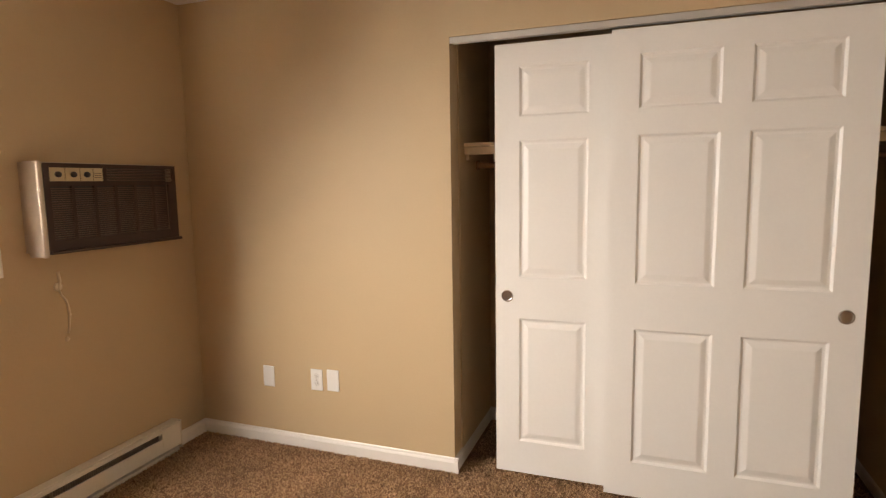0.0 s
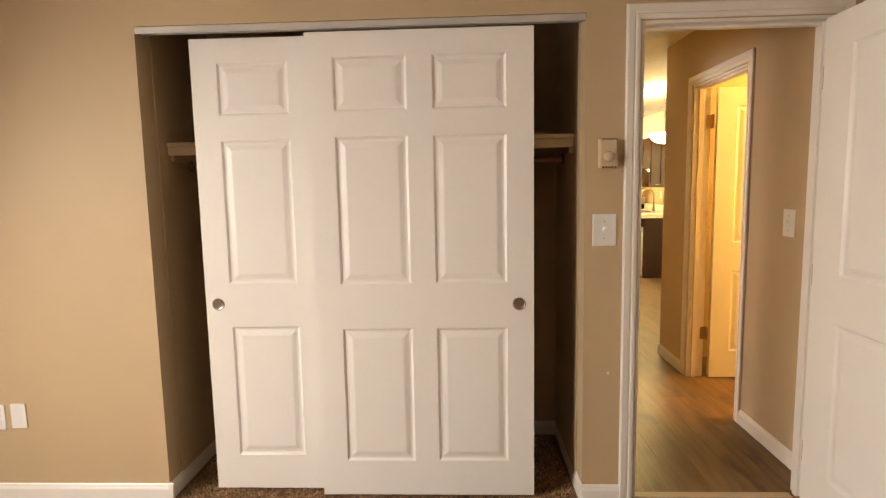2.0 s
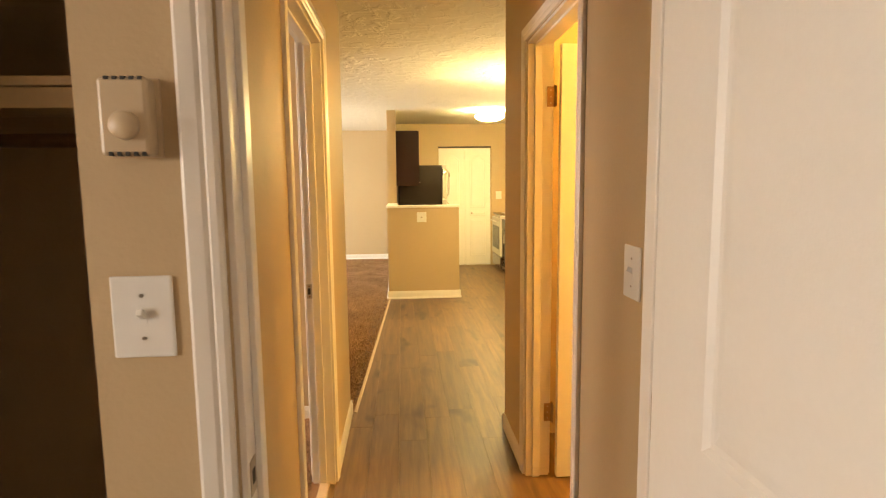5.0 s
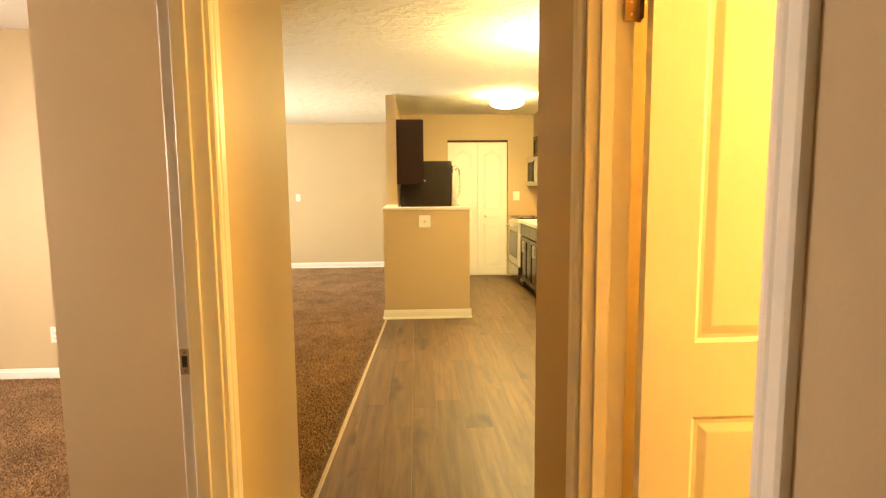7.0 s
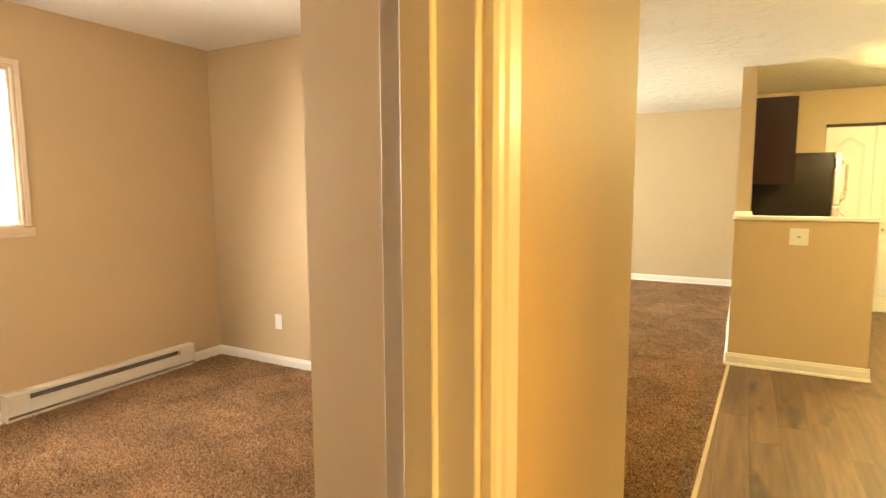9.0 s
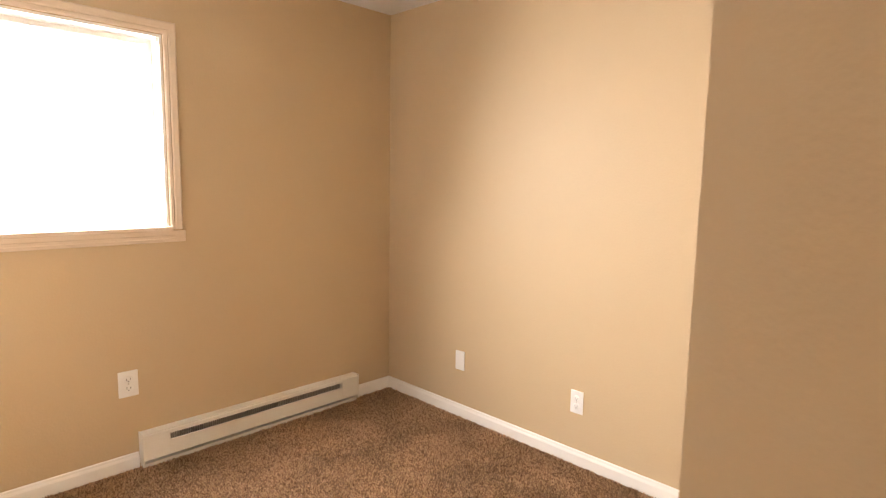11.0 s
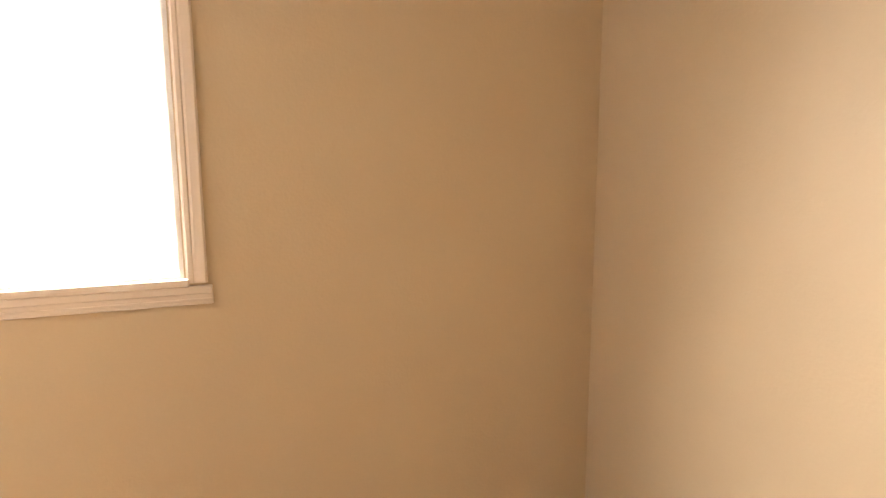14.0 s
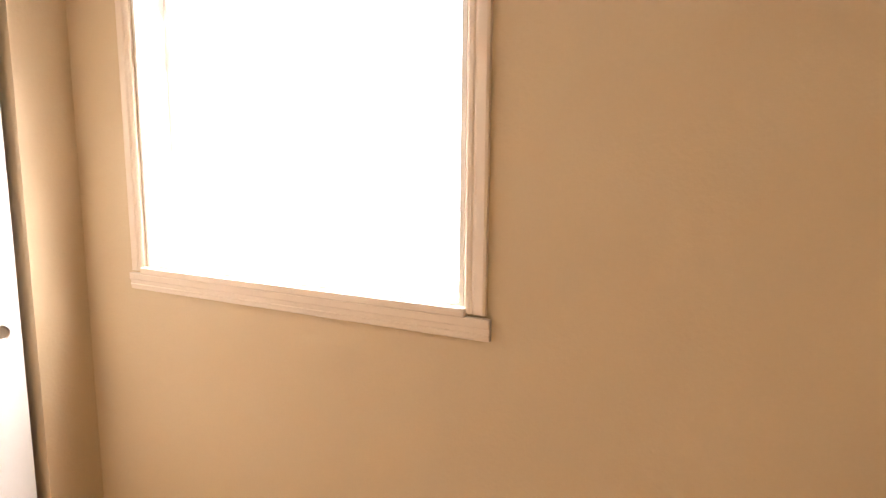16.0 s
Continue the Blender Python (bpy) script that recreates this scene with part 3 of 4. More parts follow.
closet_track(-0.451, 1.380, 2.561, 2.665, 2.057, "pale metal double track under the closet header")
closet_track(-1.799, 0.029, 3.872, 3.968, 2.044, "pale metal double track under the second closet header")
guide = thing("floor_guide", "small white plastic sliding door floor guide on carpet", "door guide", (0.42, 2.60, 0))
part("base", block(0.40, 0.44, 2.565, 2.665, 0.0, 0.006, 0.002), PLATE, guide)
part("fin", block(0.412, 0.428, 2.611, 2.618, 0.006, 0.034, 0.002), PLATE, guide)

shelf = thing("closet_shelf", "pale wooden closet shelf on a wall cleat with a rod", "shelf", (0.46, 3.0, 1.56))
part("board", block(-0.444, 1.372, 2.735, 3.218, 1.585, 1.603, 0.002), SHELFWOOD, shelf)
part("front_rail", block(-0.444, 1.372, 2.74, 2.759, 1.546, 1.584, 0.002), SHELFWOOD, shelf)
part("cleat", block(-0.444, -0.426, 2.759, 3.218, 1.52, 1.584, 0.002), SHELFWOOD, shelf)
part("cleat", block(1.354, 1.372, 2.759, 3.218, 1.52, 1.584, 0.002), SHELFWOOD, shelf)
part("hanging_rod", rod((-0.426, 2.90, 1.50), (1.354, 2.90, 1.50), 0.015, 20), BRONZE, shelf)
part("rod_cup", rod((-0.426, 2.90, 1.50), (-0.416, 2.90, 1.50), 0.026, 20), BRONZE, shelf)
part("rod_cup", rod((1.354, 2.90, 1.50), (1.344, 2.90, 1.50), 0.026, 20), BRONZE, shelf)


# ---- hinged doors ----
def door_knob(owner, face, out, centre):
    """A round knob on a rosette standing out along out."""
    c = Vector(centre)
    m = Matrix.Translation(c) @ Vector(out).to_track_quat("Z", "Y").to_matrix().to_4x4()
    knob = part("knob", lathe([(0.0, 0.0), (0.012, 0.0), (0.011, 0.022), (0.015, 0.028), (0.023, 0.033), (0.0275, 0.042), (0.028, 0.050), (0.025, 0.058), (0.016, 0.063), (0.0, 0.064)], m, 32), NICKEL, owner, "round satin nickel knob")
    sub("rosette", lathe([(0.0, 0.0005), (0.033, 0.0005), (0.033, 0.004), (0.029, 0.008), (0.016, 0.010), (0.0, 0.010)], m, 32), NICKEL, knob)
    sub("keyhole", lathe([(0.0, 0.0645), (0.003, 0.0645), (0.003, 0.063)], m, 12), SLOT, knob)


def hinge(owner, x, y, z, flat_x, flat_y):
    """A butt hinge: pin barrel and two leaves."""
    h = part("hinge", rod((x, y, z - 0.045), (x, y, z + 0.045), 0.006, 14), BRONZE, owner, "worn bronze butt hinge")
    sub("hinge_leaf", block(min(x, x + flat_x), max(x, x + flat_x), y - 0.0016, y + 0.0002, z - 0.044, z + 0.044, 0.0005), BRONZE, h)
    sub("hinge_leaf", block(x - 0.001, x + 0.001, min(y, y + flat_y), max(y, y + flat_y), z - 0.044, z + 0.044, 0.0004), BRONZE, h)
    sub("pin_cap", lathe([(0.0, 0.052), (0.005, 0.05), (0.006, 0.045)], Matrix.Translation((x, y, z)), 12), BRONZE, h)
    for dz in (-0.028, 0.0, 0.028):
        sub("screw", rod((x + flat_x * 0.55, y - 0.0016, z + dz), (x + flat_x * 0.55, y - 0.0026, z + dz), 0.0035, 10), NICKEL, h)


door_1 = thing("door_1", "white two-panel bedroom door with nickel knob, standing wide open", "door", (2.29, 2.2, 0.012))
TWO = [(1.90, 2.375, 1.02, 1.88), (1.90, 2.375, 0.20, 0.835)]
panel_door(door_1, 1.795, 2.535, 0.012, 2.0, TWO, lambda u, z, d: (2.294 + d, u, z))
door_knob(door_1, None, (-1, 0, 0), (2.294, 1.853, 0.880))
door_knob(door_1, None, (1, 0, 0), (2.329, 1.853, 0.880))
part("latch_plate", block(2.301, 2.322, 1.7935, 1.7952, 0.851, 0.909, 0.0005), NICKEL, door_1)
part("latch_bolt", block(2.306, 2.318, 1.784, 1.7936, 0.873, 0.887, 0.002), NICKEL, door_1)
for z in (0.25, 1.0, 1.78):
    hinge(door_1, 2.326, 2.545, z, -0.028, -0.03)

door_2 = thing("door_2", "white two-panel bathroom door hung on bronze hinges, standing open", "door", (2.9, 4.15, 0.012))
panel_door(door_2, 2.585, 3.29, 0.012, 2.0, [(2.715, 3.14, 0.960, 1.88), (2.715, 3.14, 0.20, 0.768)], lambda u, z, d: (u, 4.115 + d, z))
for z in (0.32, 1.78):
    hinge(door_2, 2.566, 4.151, z, -0.036, -0.03)
door_knob(door_2, None, (0, -1, 0), (3.23, 4.115, 0.905))

backdrop = structure("backdrop", block(-9.1, -9.0, -9, 21, -4, 12), SKYGLOW)


# ---- windows: lining, sash, glass, casing, stool and apron ----
def window(name, y0, y1, z0, z1, label):
    w = thing(name, label, "window", (XW, (y0 + y1) / 2, z0))
    w["kind"] = "structure"
    x0, x1 = XW - 0.16, XW
    t = 0.012
    fr = part("window_frame", slab(y0, y1, z0, z1, [(y0 + t, y1 - t, z0 + t, z1 - t)], lambda u, v, d: (x0 + d, u, v), 0.161), TRIM, w)
    part("sash", slab(y0 + t, y1 - t, z0 + t, z1 - t, [(y0 + 0.035, y1 - 0.035, z0 + 0.04, z1 - 0.035)], lambda u, v, d: (x0 + 0.03 + d, u, v), 0.03), TRIM, w)
    for a, b_ in ((y0 + 0.035, y1 - 0.035),):
        g = part("pane", block(x0 + 0.043, x0 + 0.047, a, b_, z0 + 0.04, z1 - 0.035), GLASS, w)
        g.visible_shadow = False
    part("casing", casing(y0, y1, z1, lambda u, z, d: (XW + d + 0.0005, u, z), 0.055, z0 - 0.01), WINTRIM, w)
    part("window_sill", block(XW - 0.005, XW + 0.022, y0 - 0.012, y1 + 0.012, z0 - 0.02, z0 + 0.003, 0.004), WINTRIM, w)
    ap = block(XW + 0.0005, XW + 0.013, y0 - 0.072, y1 + 0.072, z0 - 0.072, z0 - 0.020, 0.003)
    block(XW + 0.0005, XW + 0.018, y0 - 0.072, y1 + 0.072, z0 - 0.042, z0 - 0.018, 0.004, ap)
    block(XW + 0.0005, XW + 0.016, y0 - 0.070, y1 + 0.070, z0 - 0.062, z0 - 0.054, 0.002, ap)
    part("apron", ap, WINTRIM, w)
    return w


window("window_1", *W1, WZ0, WZ1, "white framed bedroom window with moulded casing and sill")
window("window_2", *W2, WZ0, WZ1, "white framed second bedroom window with moulded casing, bright daylight outside")
window("window_3", *W3, 0.6, WZ1, "white framed living room window with moulded casing")

blind = thing("blind_bracket", "white blind brackets with a hanging cord in the window", "blind hardware", (XW - 0.03, 4.42, 2.0))
for y in (4.309, 5.406):
    part("bracket", block(XW - 0.05, XW - 0.012, y, y + 0.016, 2.006, 2.040, 0.002), PLATE, blind)
part("lift_cord", tube([(XW - 0.03, 4.42, 2.040), (XW - 0.03, 4.423, 1.99), (XW - 0.028, 4.428, 1.94)], 0.0008, 6), PLATE, blind)
part("tassel", lathe([(0.0, 0.0), (0.003, 0.002), (0.004, 0.010), (0.002, 0.018), (0.0, 0.019)], Matrix.Translation((XW - 0.03, 4.428, 1.922)), 12), PLATE, blind)


# ---- outlets and switches, built at the origin facing local -y ----
def plate_thing(name, kind, m, label, category, group=""):
    ob = tagged(new(name), label, category, group)
    cover = part("cover_plate", block(-0.035, 0.035, -0.0055, 0.0, -0.0575, 0.0575, 0.0028), PLATE, ob)
    if kind == "outlet":
        for dz in (-0.0195, 0.0195):
            face = part("receptacle", lathe([(0.0, 0.0075), (0.0145, 0.0075), (0.0165, 0.006), (0.0165, 0.004)], Matrix.Translation((0, 0, dz)) @ Matrix.Rotation(radians(90), 4, "X"), 24), PLATE, ob)
            sub("slot", block(-0.0075, -0.0055, -0.0082, -0.0074, dz - 0.003, dz + 0.006), SLOT, face)
            sub("slot", block(0.0055, 0.0075, -0.0082, -0.0074, dz - 0.002, dz + 0.006), SLOT, face)
            sub("ground_hole", rod((0, -0.0074, dz - 0.008), (0, -0.0082, dz - 0.008), 0.0024, 10), SLOT, face)
        part("screw", rod((0, -0.005, 0), (0, -0.0066, 0), 0.003, 10), NICKEL, ob)
    elif kind == "switch":
        part("toggle_slot", block(-0.005, 0.005, -0.0062, -0.005, -0.012, 0.012, 0.0004), PLATE, ob)
        t = block(-0.0038, 0.0038, -0.020, 0.0, -0.005, 0.005, 0.0015)
        bmesh.ops.rotate(t, verts=t.verts, cent=(0, 0, 0), matrix=Matrix.Rotation(radians(-28), 3, "X"))
        part("toggle", t, PLATE, ob, "white switch toggle")
        for dz in (-0.03, 0.03):
            part("screw", rod((0, -0.005, dz), (0, -0.0064, dz), 0.0028, 10), NICKEL, ob)
    elif kind == "jack":
        j = part("jack", lathe([(0.0, 0.013), (0.004, 0.013), (0.0045, 0.006), (0.008, 0.0058), (0.008, 0.004)], Matrix.Rotation(radians(90), 4, "X"), 14), NICKEL, ob)
    else:
        for dz in (-0.042, 0.042):
            part("screw", rod((0, -0.005, dz), (0, -0.0062, dz), 0.0026, 10), PLATE, ob)
    ob.matrix_world = m
    return ob


S, W_, E_ = 0, 90, -90       # facing -y, facing +x, facing -x
first = plate_thing("wall_outlet", "outlet", pose(-1.212, YC, 0.396), "white duplex wall outlet low on a tan wall", "outlet", "wall outlets")
wide = copy_thing(first, pose(XW, 5.216, 0.428, 0, 0, 90))
wide.scale = (1.22, 1.0, 1.08)
copy_thing(first, pose(-0.537, YN, 0.328))
copy_thing(first, pose(XW, 1.533, 1.127, 0, 0, 90))
copy_thing(first, pose(4.06, 9.45, 1.16, 0, 0, -90))
copy_thing(first, pose(0.08, 12.2, 1.18))
blank = plate_thing("blank_plate", "blank", pose(-1.513, YC, 0.386), "plain white blank cover plate low on a tan wall", "cover plate", "blank cover plates")
copy_thing(blank, pose(-1.115, YC, 0.402))
copy_thing(blank, pose(-1.322, YN, 0.350))
switch = plate_thing("light_switch", "switch", pose(1.462, YC, 1.195), "white toggle light switch on a tan wall", "light switch", "light switches")
switch.scale = (1.38, 1.0, 1.15)
copy_thing(switch, pose(XR, 2.978, 1.178, 0, 0, -90))
copy_thing(switch, pose(3.52, 11.08, 1.2))
jackp = plate_thing("wall_jack", "jack", pose(2.115, 8.44, 1.0), "square ivory wall plate with a jack on the half wall", "wall plate")
jackp.scale = (1.65, 1.0, 1.05)

# ---- thermostat ----
thermo = thing("thermostat", "aged ivory wall thermostat with a round dial and vents", "thermostat", (1.468, YC, 1.505))
part("housing", block(1.432, 1.504, YC - 0.034, YC, 1.448, 1.563, 0.006), IVORY, thermo)
part("back_plate", block(1.434, 1.512, YC - 0.006, YC, 1.446, 1.565, 0.002), IVORY, thermo)
part("dial", lathe([(0.0, 0.012), (0.018, 0.012), (0.0205, 0.009), (0.0215, 0.0)], Matrix.Translation((1.470, YC - 0.034, 1.492)) @ Matrix.Rotation(radians(90), 4, "X"), 28), IVORY, thermo, "round ivory thermostat dial")
for k in range(5):
    x = 1.444 + k * 0.012
    part("vent", block(x, x + 0.006, YC - 0.0352, YC - 0.022, 1.4475, 1.4535), SLOT, thermo)
    part("vent", block(x, x + 0.006, YC - 0.0352, YC - 0.022, 1.5585, 1.5635), SLOT, thermo)

chip = part("paint_chip", lathe([(0.0, 0.0008), (0.004, 0.0006), (0.006, 0.0)], Matrix.Translation((1.487, YC, 0.585)) @ Matrix.Rotation(radians(90), 4, "X"), 9), SCAR)
tagged(chip, "tiny pale paint chip on the tan wall", "paint chip")


# ---- baseboard heaters ----
def heater(y0, y1, label):
    h = thing("baseboard_heater", label, "heater", (XW + 0.03, (y0 + y1) / 2, 0.0), "baseboard heaters")
    x0, x1 = XW + 0.001, XW + 0.062
    part("back_plate", block(x0, x0 + 0.006, y0 + .001, y1 - .001, 0.03, 0.178), HEATER, h)
    top = block(x0, x1 - 0.008, y0 + .001, y1 - .001, 0.172, 0.182, 0.003)
    part("top_hood", top, HEATER, h)
    # front cover in two bands round the long outlet
    part("front_cover", slab(y0 + .001, y1 - .001, 0.052, 0.176, [(y0 + 0.125, y1 - 0.125, 0.126, 0.157)], lambda u, v, d: (x1 - 0.006 + d, u, v), 0.006), HEATER, h)
    part("lip", block(x1, x1 + 0.004, y0 + 0.125, y1 - 0.125, 0.118, 0.126, 0.0015), HEATER, h)
    part("lip", block(x1 - 0.001, x1 + 0.002, y0 + 0.002, y1 - 0.002, 0.166, 0.176, 0.0015), HEATER, h)
    for ya, yb in ((y0, y0 + 0.006), (y1 - 0.006, y1)):
        part("end_cap", block(x0, x1 + 0.003, ya, yb, 0.03, 0.184, 0.002), HEATER, h)
    for ya in (y0 + 0.12, y1 - 0.122):
        part("seam", block(x1 - 0.0005, x1 + 0.0014, ya, ya + 0.002, 0.055, 0.172), HEATER, h)
    part("element", rod((x0 + 0.03, y0 + 0.13, 0.12), (x0 + 0.03, y1 - 0.13, 0.12), 0.01, 10), FIN, h)
    # grey plate added behind the outlet to lighten the dark slot
    part("added_slot_plate", block(x1 - 0.022, x1 - 0.019, y0 + 0.126, y1 - 0.126, 0.10, 0.168), FIN, h)
    fins = bmesh.new()
    n = int((y1 - y0 - 0.26) / 0.011)
    for k in range(n):
        y = y0 + 0.13 + k * 0.011
        vs = [fins.verts.new(p) for p in ((x0 + 0.008, y, 0.085), (x1 - 0.008, y, 0.085), (x1 - 0.008, y + 0.001, 0.155), (x0 + 0.008, y + 0.001, 0.155))]
        fins.faces.new(vs)
    part("fin_stack", fins, FIN, h, "dull metal heating fins")["kind"] = "stuff"
    part("toe_plate", block(x0, x0 + 0.045, y0 + .004, y1 - .004, 0.002, 0.03, 0.002), HEATER, h)
    return h


heater(0.50, 2.322, "long cream enamel baseboard heater on the carpet by a tan wall")
heater(5.248, 6.502, "cream enamel baseboard heater along the carpet under a tan wall")

# ---- air conditioner through the wall ----
AY0, AY1, AZ0, AZ1, AX = 1.665, 2.352, 1.148, 1.522, XW + 0.112
ac = thing("air_conditioner", "old brown through-wall air conditioner with a pale metal case", "air conditioner", (XW, 2.0, AZ0))
part("case", slab(AY0, AY1, AZ0 + 0.006, AZ1, [(AY0 + 0.03, AY1 - 0.012, AZ0 + 0.03, AZ1 - 0.012)], lambda u, v, d: (XW + d, u, v), 0.105), ACSIDE, ac, "scuffed pale metal case")
part("side_trim", block(XW + 0.02, AX + 0.002, AY0 - 0.004, AY0 + 0.02, AZ0 - 0.012, AZ1 + 0.003, 0.008), ACSIDE, ac, "scuffed pale metal side trim")
part("back_plate", block(XW + 0.05, XW + 0.06, AY0 + 0.03, AY1 - 0.012, AZ0 + 0.03, AZ1 - 0.012), BLACKMATT, ac)
front = part("front_frame", slab(AY0 + 0.02, AY1, AZ0 + 0.012, AZ1 - 0.004, [(AY0 + 0.045, AY0 + 0.285, AZ1 - 0.078, AZ1 - 0.022), (AY0 + 0.30, AY1 - 0.014, AZ1 - 0.08, AZ1 - 0.02),
    *[(AY0 + 0.045 + k * 0.1015, AY0 + 0.045 + k * 0.1015 + 0.09, AZ0 + 0.055, AZ1 - 0.098) for k in range(6)]], lambda u, v, d: (AX - 0.014 + d, u, v), 0.014), ACBROWN, ac)
for k in range(6):
    ya = AY0 + 0.045 + k * 0.1015
    n = 24
    for j in range(n):
        z = AZ0 + 0.058 + j * (AZ1 - AZ0 - 0.159) / n
        sub("louvre", block(AX - 0.012, AX - 0.002, ya, ya + 0.09, z, z + 0.0042), ACLOUVRE, front)
for j in range(8):
    z = AZ1 - 0.077 + j * 0.0072
    sub("louvre", block(AX - 0.012, AX - 0.002, AY0 + 0.30, AY1 - 0.014, z, z + 0.0034), ACLOUVRE, front)
panel = part("control_panel", block(AX - 0.012, AX - 0.003, AY0 + 0.045, AY0 + 0.285, AZ1 - 0.078, AZ1 - 0.022, 0.001), ACPANEL, ac, "yellowed control panel")
for k, y in enumerate((0.082, 0.148, 0.208)):
    sub("control_knob", lathe([(0.0, 0.012), (0.010, 0.012), (0.012, 0.008), (0.0125, 0.0)], Matrix.Translation((AX - 0.003, AY0 + y, AZ1 - 0.05)) @ Matrix.Rotation(radians(90), 4, "Y"), 18), BLACKMATT, panel, "small dark control knob")
    sub("panel_line", block(AX - 0.0032, AX - 0.0022, AY0 + y + 0.03, AY0 + y + 0.0315, AZ1 - 0.076, AZ1 - 0.024), ACBROWN, panel)
for k in range(3):
    sub("label_bar", block(AX - 0.0032, AX - 0.0024, AY0 + 0.245, AY0 + 0.278, AZ1 - 0.045 - k * 0.009, AZ1 - 0.043 - k * 0.009), ACBROWN, panel)
part("drip_tray", block(XW + 0.03, AX + 0.012, AY0 + 0.02, AY1 + 0.01, AZ0 + 0.0, AZ0 + 0.014, 0.004), ACBROWN, ac)

scar = thing("wall_scar", "ragged pale strip of torn paint below the air conditioner", "wall damage", (XW, 1.8, 0.74))
part("strip", tube([(XW + 0.001, 1.785, 1.06), (XW + 0.003, 1.788, 1.02), (XW + 0.001, 1.782, 0.985)], 0.0065, 6), SCAR, scar)
part("strip", tube([(XW + 0.001, 1.782, 0.985), (XW + 0.002, 1.793, 0.955), (XW + 0.002, 1.812, 0.925), (XW + 0.003, 1.818, 0.88), (XW + 0.002, 1.815, 0.83), (XW + 0.001, 1.806, 0.785)], 0.005, 6), SCAR, scar)
part("flake", lathe([(0.0, 0.004), (0.014, 0.003), (0.020, 0.0)], Matrix.Translation((XW, 1.781, 0.995)) @ Matrix.Rotation(radians(90), 4, "Y"), 7), SCAR, scar)
part("flake", lathe([(0.0, 0.004), (0.006, 0.003), (0.009, 0.0)], Matrix.Translation((XW, 1.822, 0.865)) @ Matrix.Rotation(radians(90), 4, "Y"), 6), SCAR, scar)
part("patch", lathe([(0.0, 0.001), (0.008, 0.0008), (0.011, 0.0)], Matrix.Translation((XW, 1.800, 0.760)) @ Matrix.Rotation(radians(90), 4, "Y"), 8), SCAR, scar)

# ---- lamps ----
dome = thing("ceiling_light", "lit frosted glass dome light flush on the kitchen ceiling", "ceiling light", (3.10, 9.40, HK))
dm = Matrix.Translation((3.10, 9.40, HK))
db = Matrix.Translation((3.10, 9.40, HK - 0.036))
part("pan", lathe([(0.0, 0.0), (0.10, 0.0), (0.10, -0.03), (0.09, -0.034), (0.0, -0.034)], dm, 40), TRIM, dome)
part("shade", lathe([(0.196, -0.030), (0.2, -0.034), (0.196, -0.048), (0.182, -0.066), (0.155, -0.082), (0.110, -0.097), (0.055, -0.107), (0.0, -0.110)], db, 48), LAMPGLASS, dome, "lit frosted glass dome")
part("finial", lathe([(0.0, -0.107), (0.008, -0.108), (0.007, -0.118), (0.0, -0.122)], db, 16), NICKEL, dome)
part("stem", rod((3.10, 9.40, HK - 0.034), (3.10, 9.40, HK - 0.146), 0.006, 10), NICKEL, dome)
for k in range(3):
    a = 2 * math.pi * k / 3 + 0.4
    ca, sa = math.cos(a), math.sin(a)
    part("clip", tube([(3.10 + 0.09 * ca, 9.40 + 0.09 * sa, HK - 0.030), (3.10 + 0.17 * ca, 9.40 + 0.17 * sa, HK - 0.046), (3.10 + 0.203 * ca, 9.40 + 0.203 * sa, HK - 0.062), (3.10 + 0.203 * ca, 9.40 + 0.203 * sa, HK - 0.082)], 0.004, 6), NICKEL, dome)

pend = thing("pendant_light", "lit frosted glass bowl pendant over the dining area", "pendant light", (3.13, 6.72, HK))
pm = Matrix.Translation((3.13, 6.72, 0))
part("canopy", lathe([(0.0, HK - 0.001), (0.06, HK - 0.001), (0.058, HK - 0.012), (0.02, HK - 0.03), (0.0, HK - 0.03)], pm, 28), NICKEL, pend)
part("stem", rod((3.13, 6.72, 1.93), (3.13, 6.72, HK - 0.028), 0.006, 12), NICKEL, pend)
part("bowl", lathe([(0.15, 1.915), (0.146, 1.90), (0.13, 1.865), (0.095, 1.832), (0.05, 1.812), (0.0, 1.807)], pm, 44), PENDGLASS, pend, "lit frosted glass bowl")
part("hub", lathe([(0.0, 1.93), (0.018, 1.93), (0.022, 1.90), (0.0, 1.88)], pm, 18), NICKEL, pend)
for k in range(3):
    a = 2 * math.pi * k / 3
    part("arm", rod((3.13, 6.72, 1.925), (3.13 + 0.147 * math.cos(a), 6.72 + 0.147 * math.sin(a), 1.913), 0.004, 8), NICKEL, pend)

bath = thing("bathroom_light", "lit warm glass wall light in the bathroom", "wall light", (4.05, 3.55, 2.0))
part("bar", block(4.035, 4.059, 3.24, 4.08, 1.96, 2.04, 0.005), NICKEL, bath)
for k in range(4):
    part("globe", lathe([(0.0, -0.055), (0.03, -0.05), (0.052, -0.02), (0.055, 0.0), (0.05, 0.022), (0.028, 0.045), (0.0, 0.05)], Matrix.Translation((3.979, 3.34 + 0.215 * k, 1.98)), 24), BATHGLASS, bath, "lit warm glass globe")

# ---- kitchen ----
CX = 3.42                    # front of the base units


def bar_handle(owner, a, b, out, r=0.0045):
    """A bar pull between two points, standing out."""
    a, b, o = Vector(a), Vector(b), Vector(out)
    h = part("handle", rod(a + o, b + o, r, 12), NICKEL, owner, "satin nickel bar handle")
    for p in (a, b):
        q = p + (b - a) * (0.12 if p is a else -0.12)
        sub("post", rod(q, q + o, r * 0.8, 8), NICKEL, h)


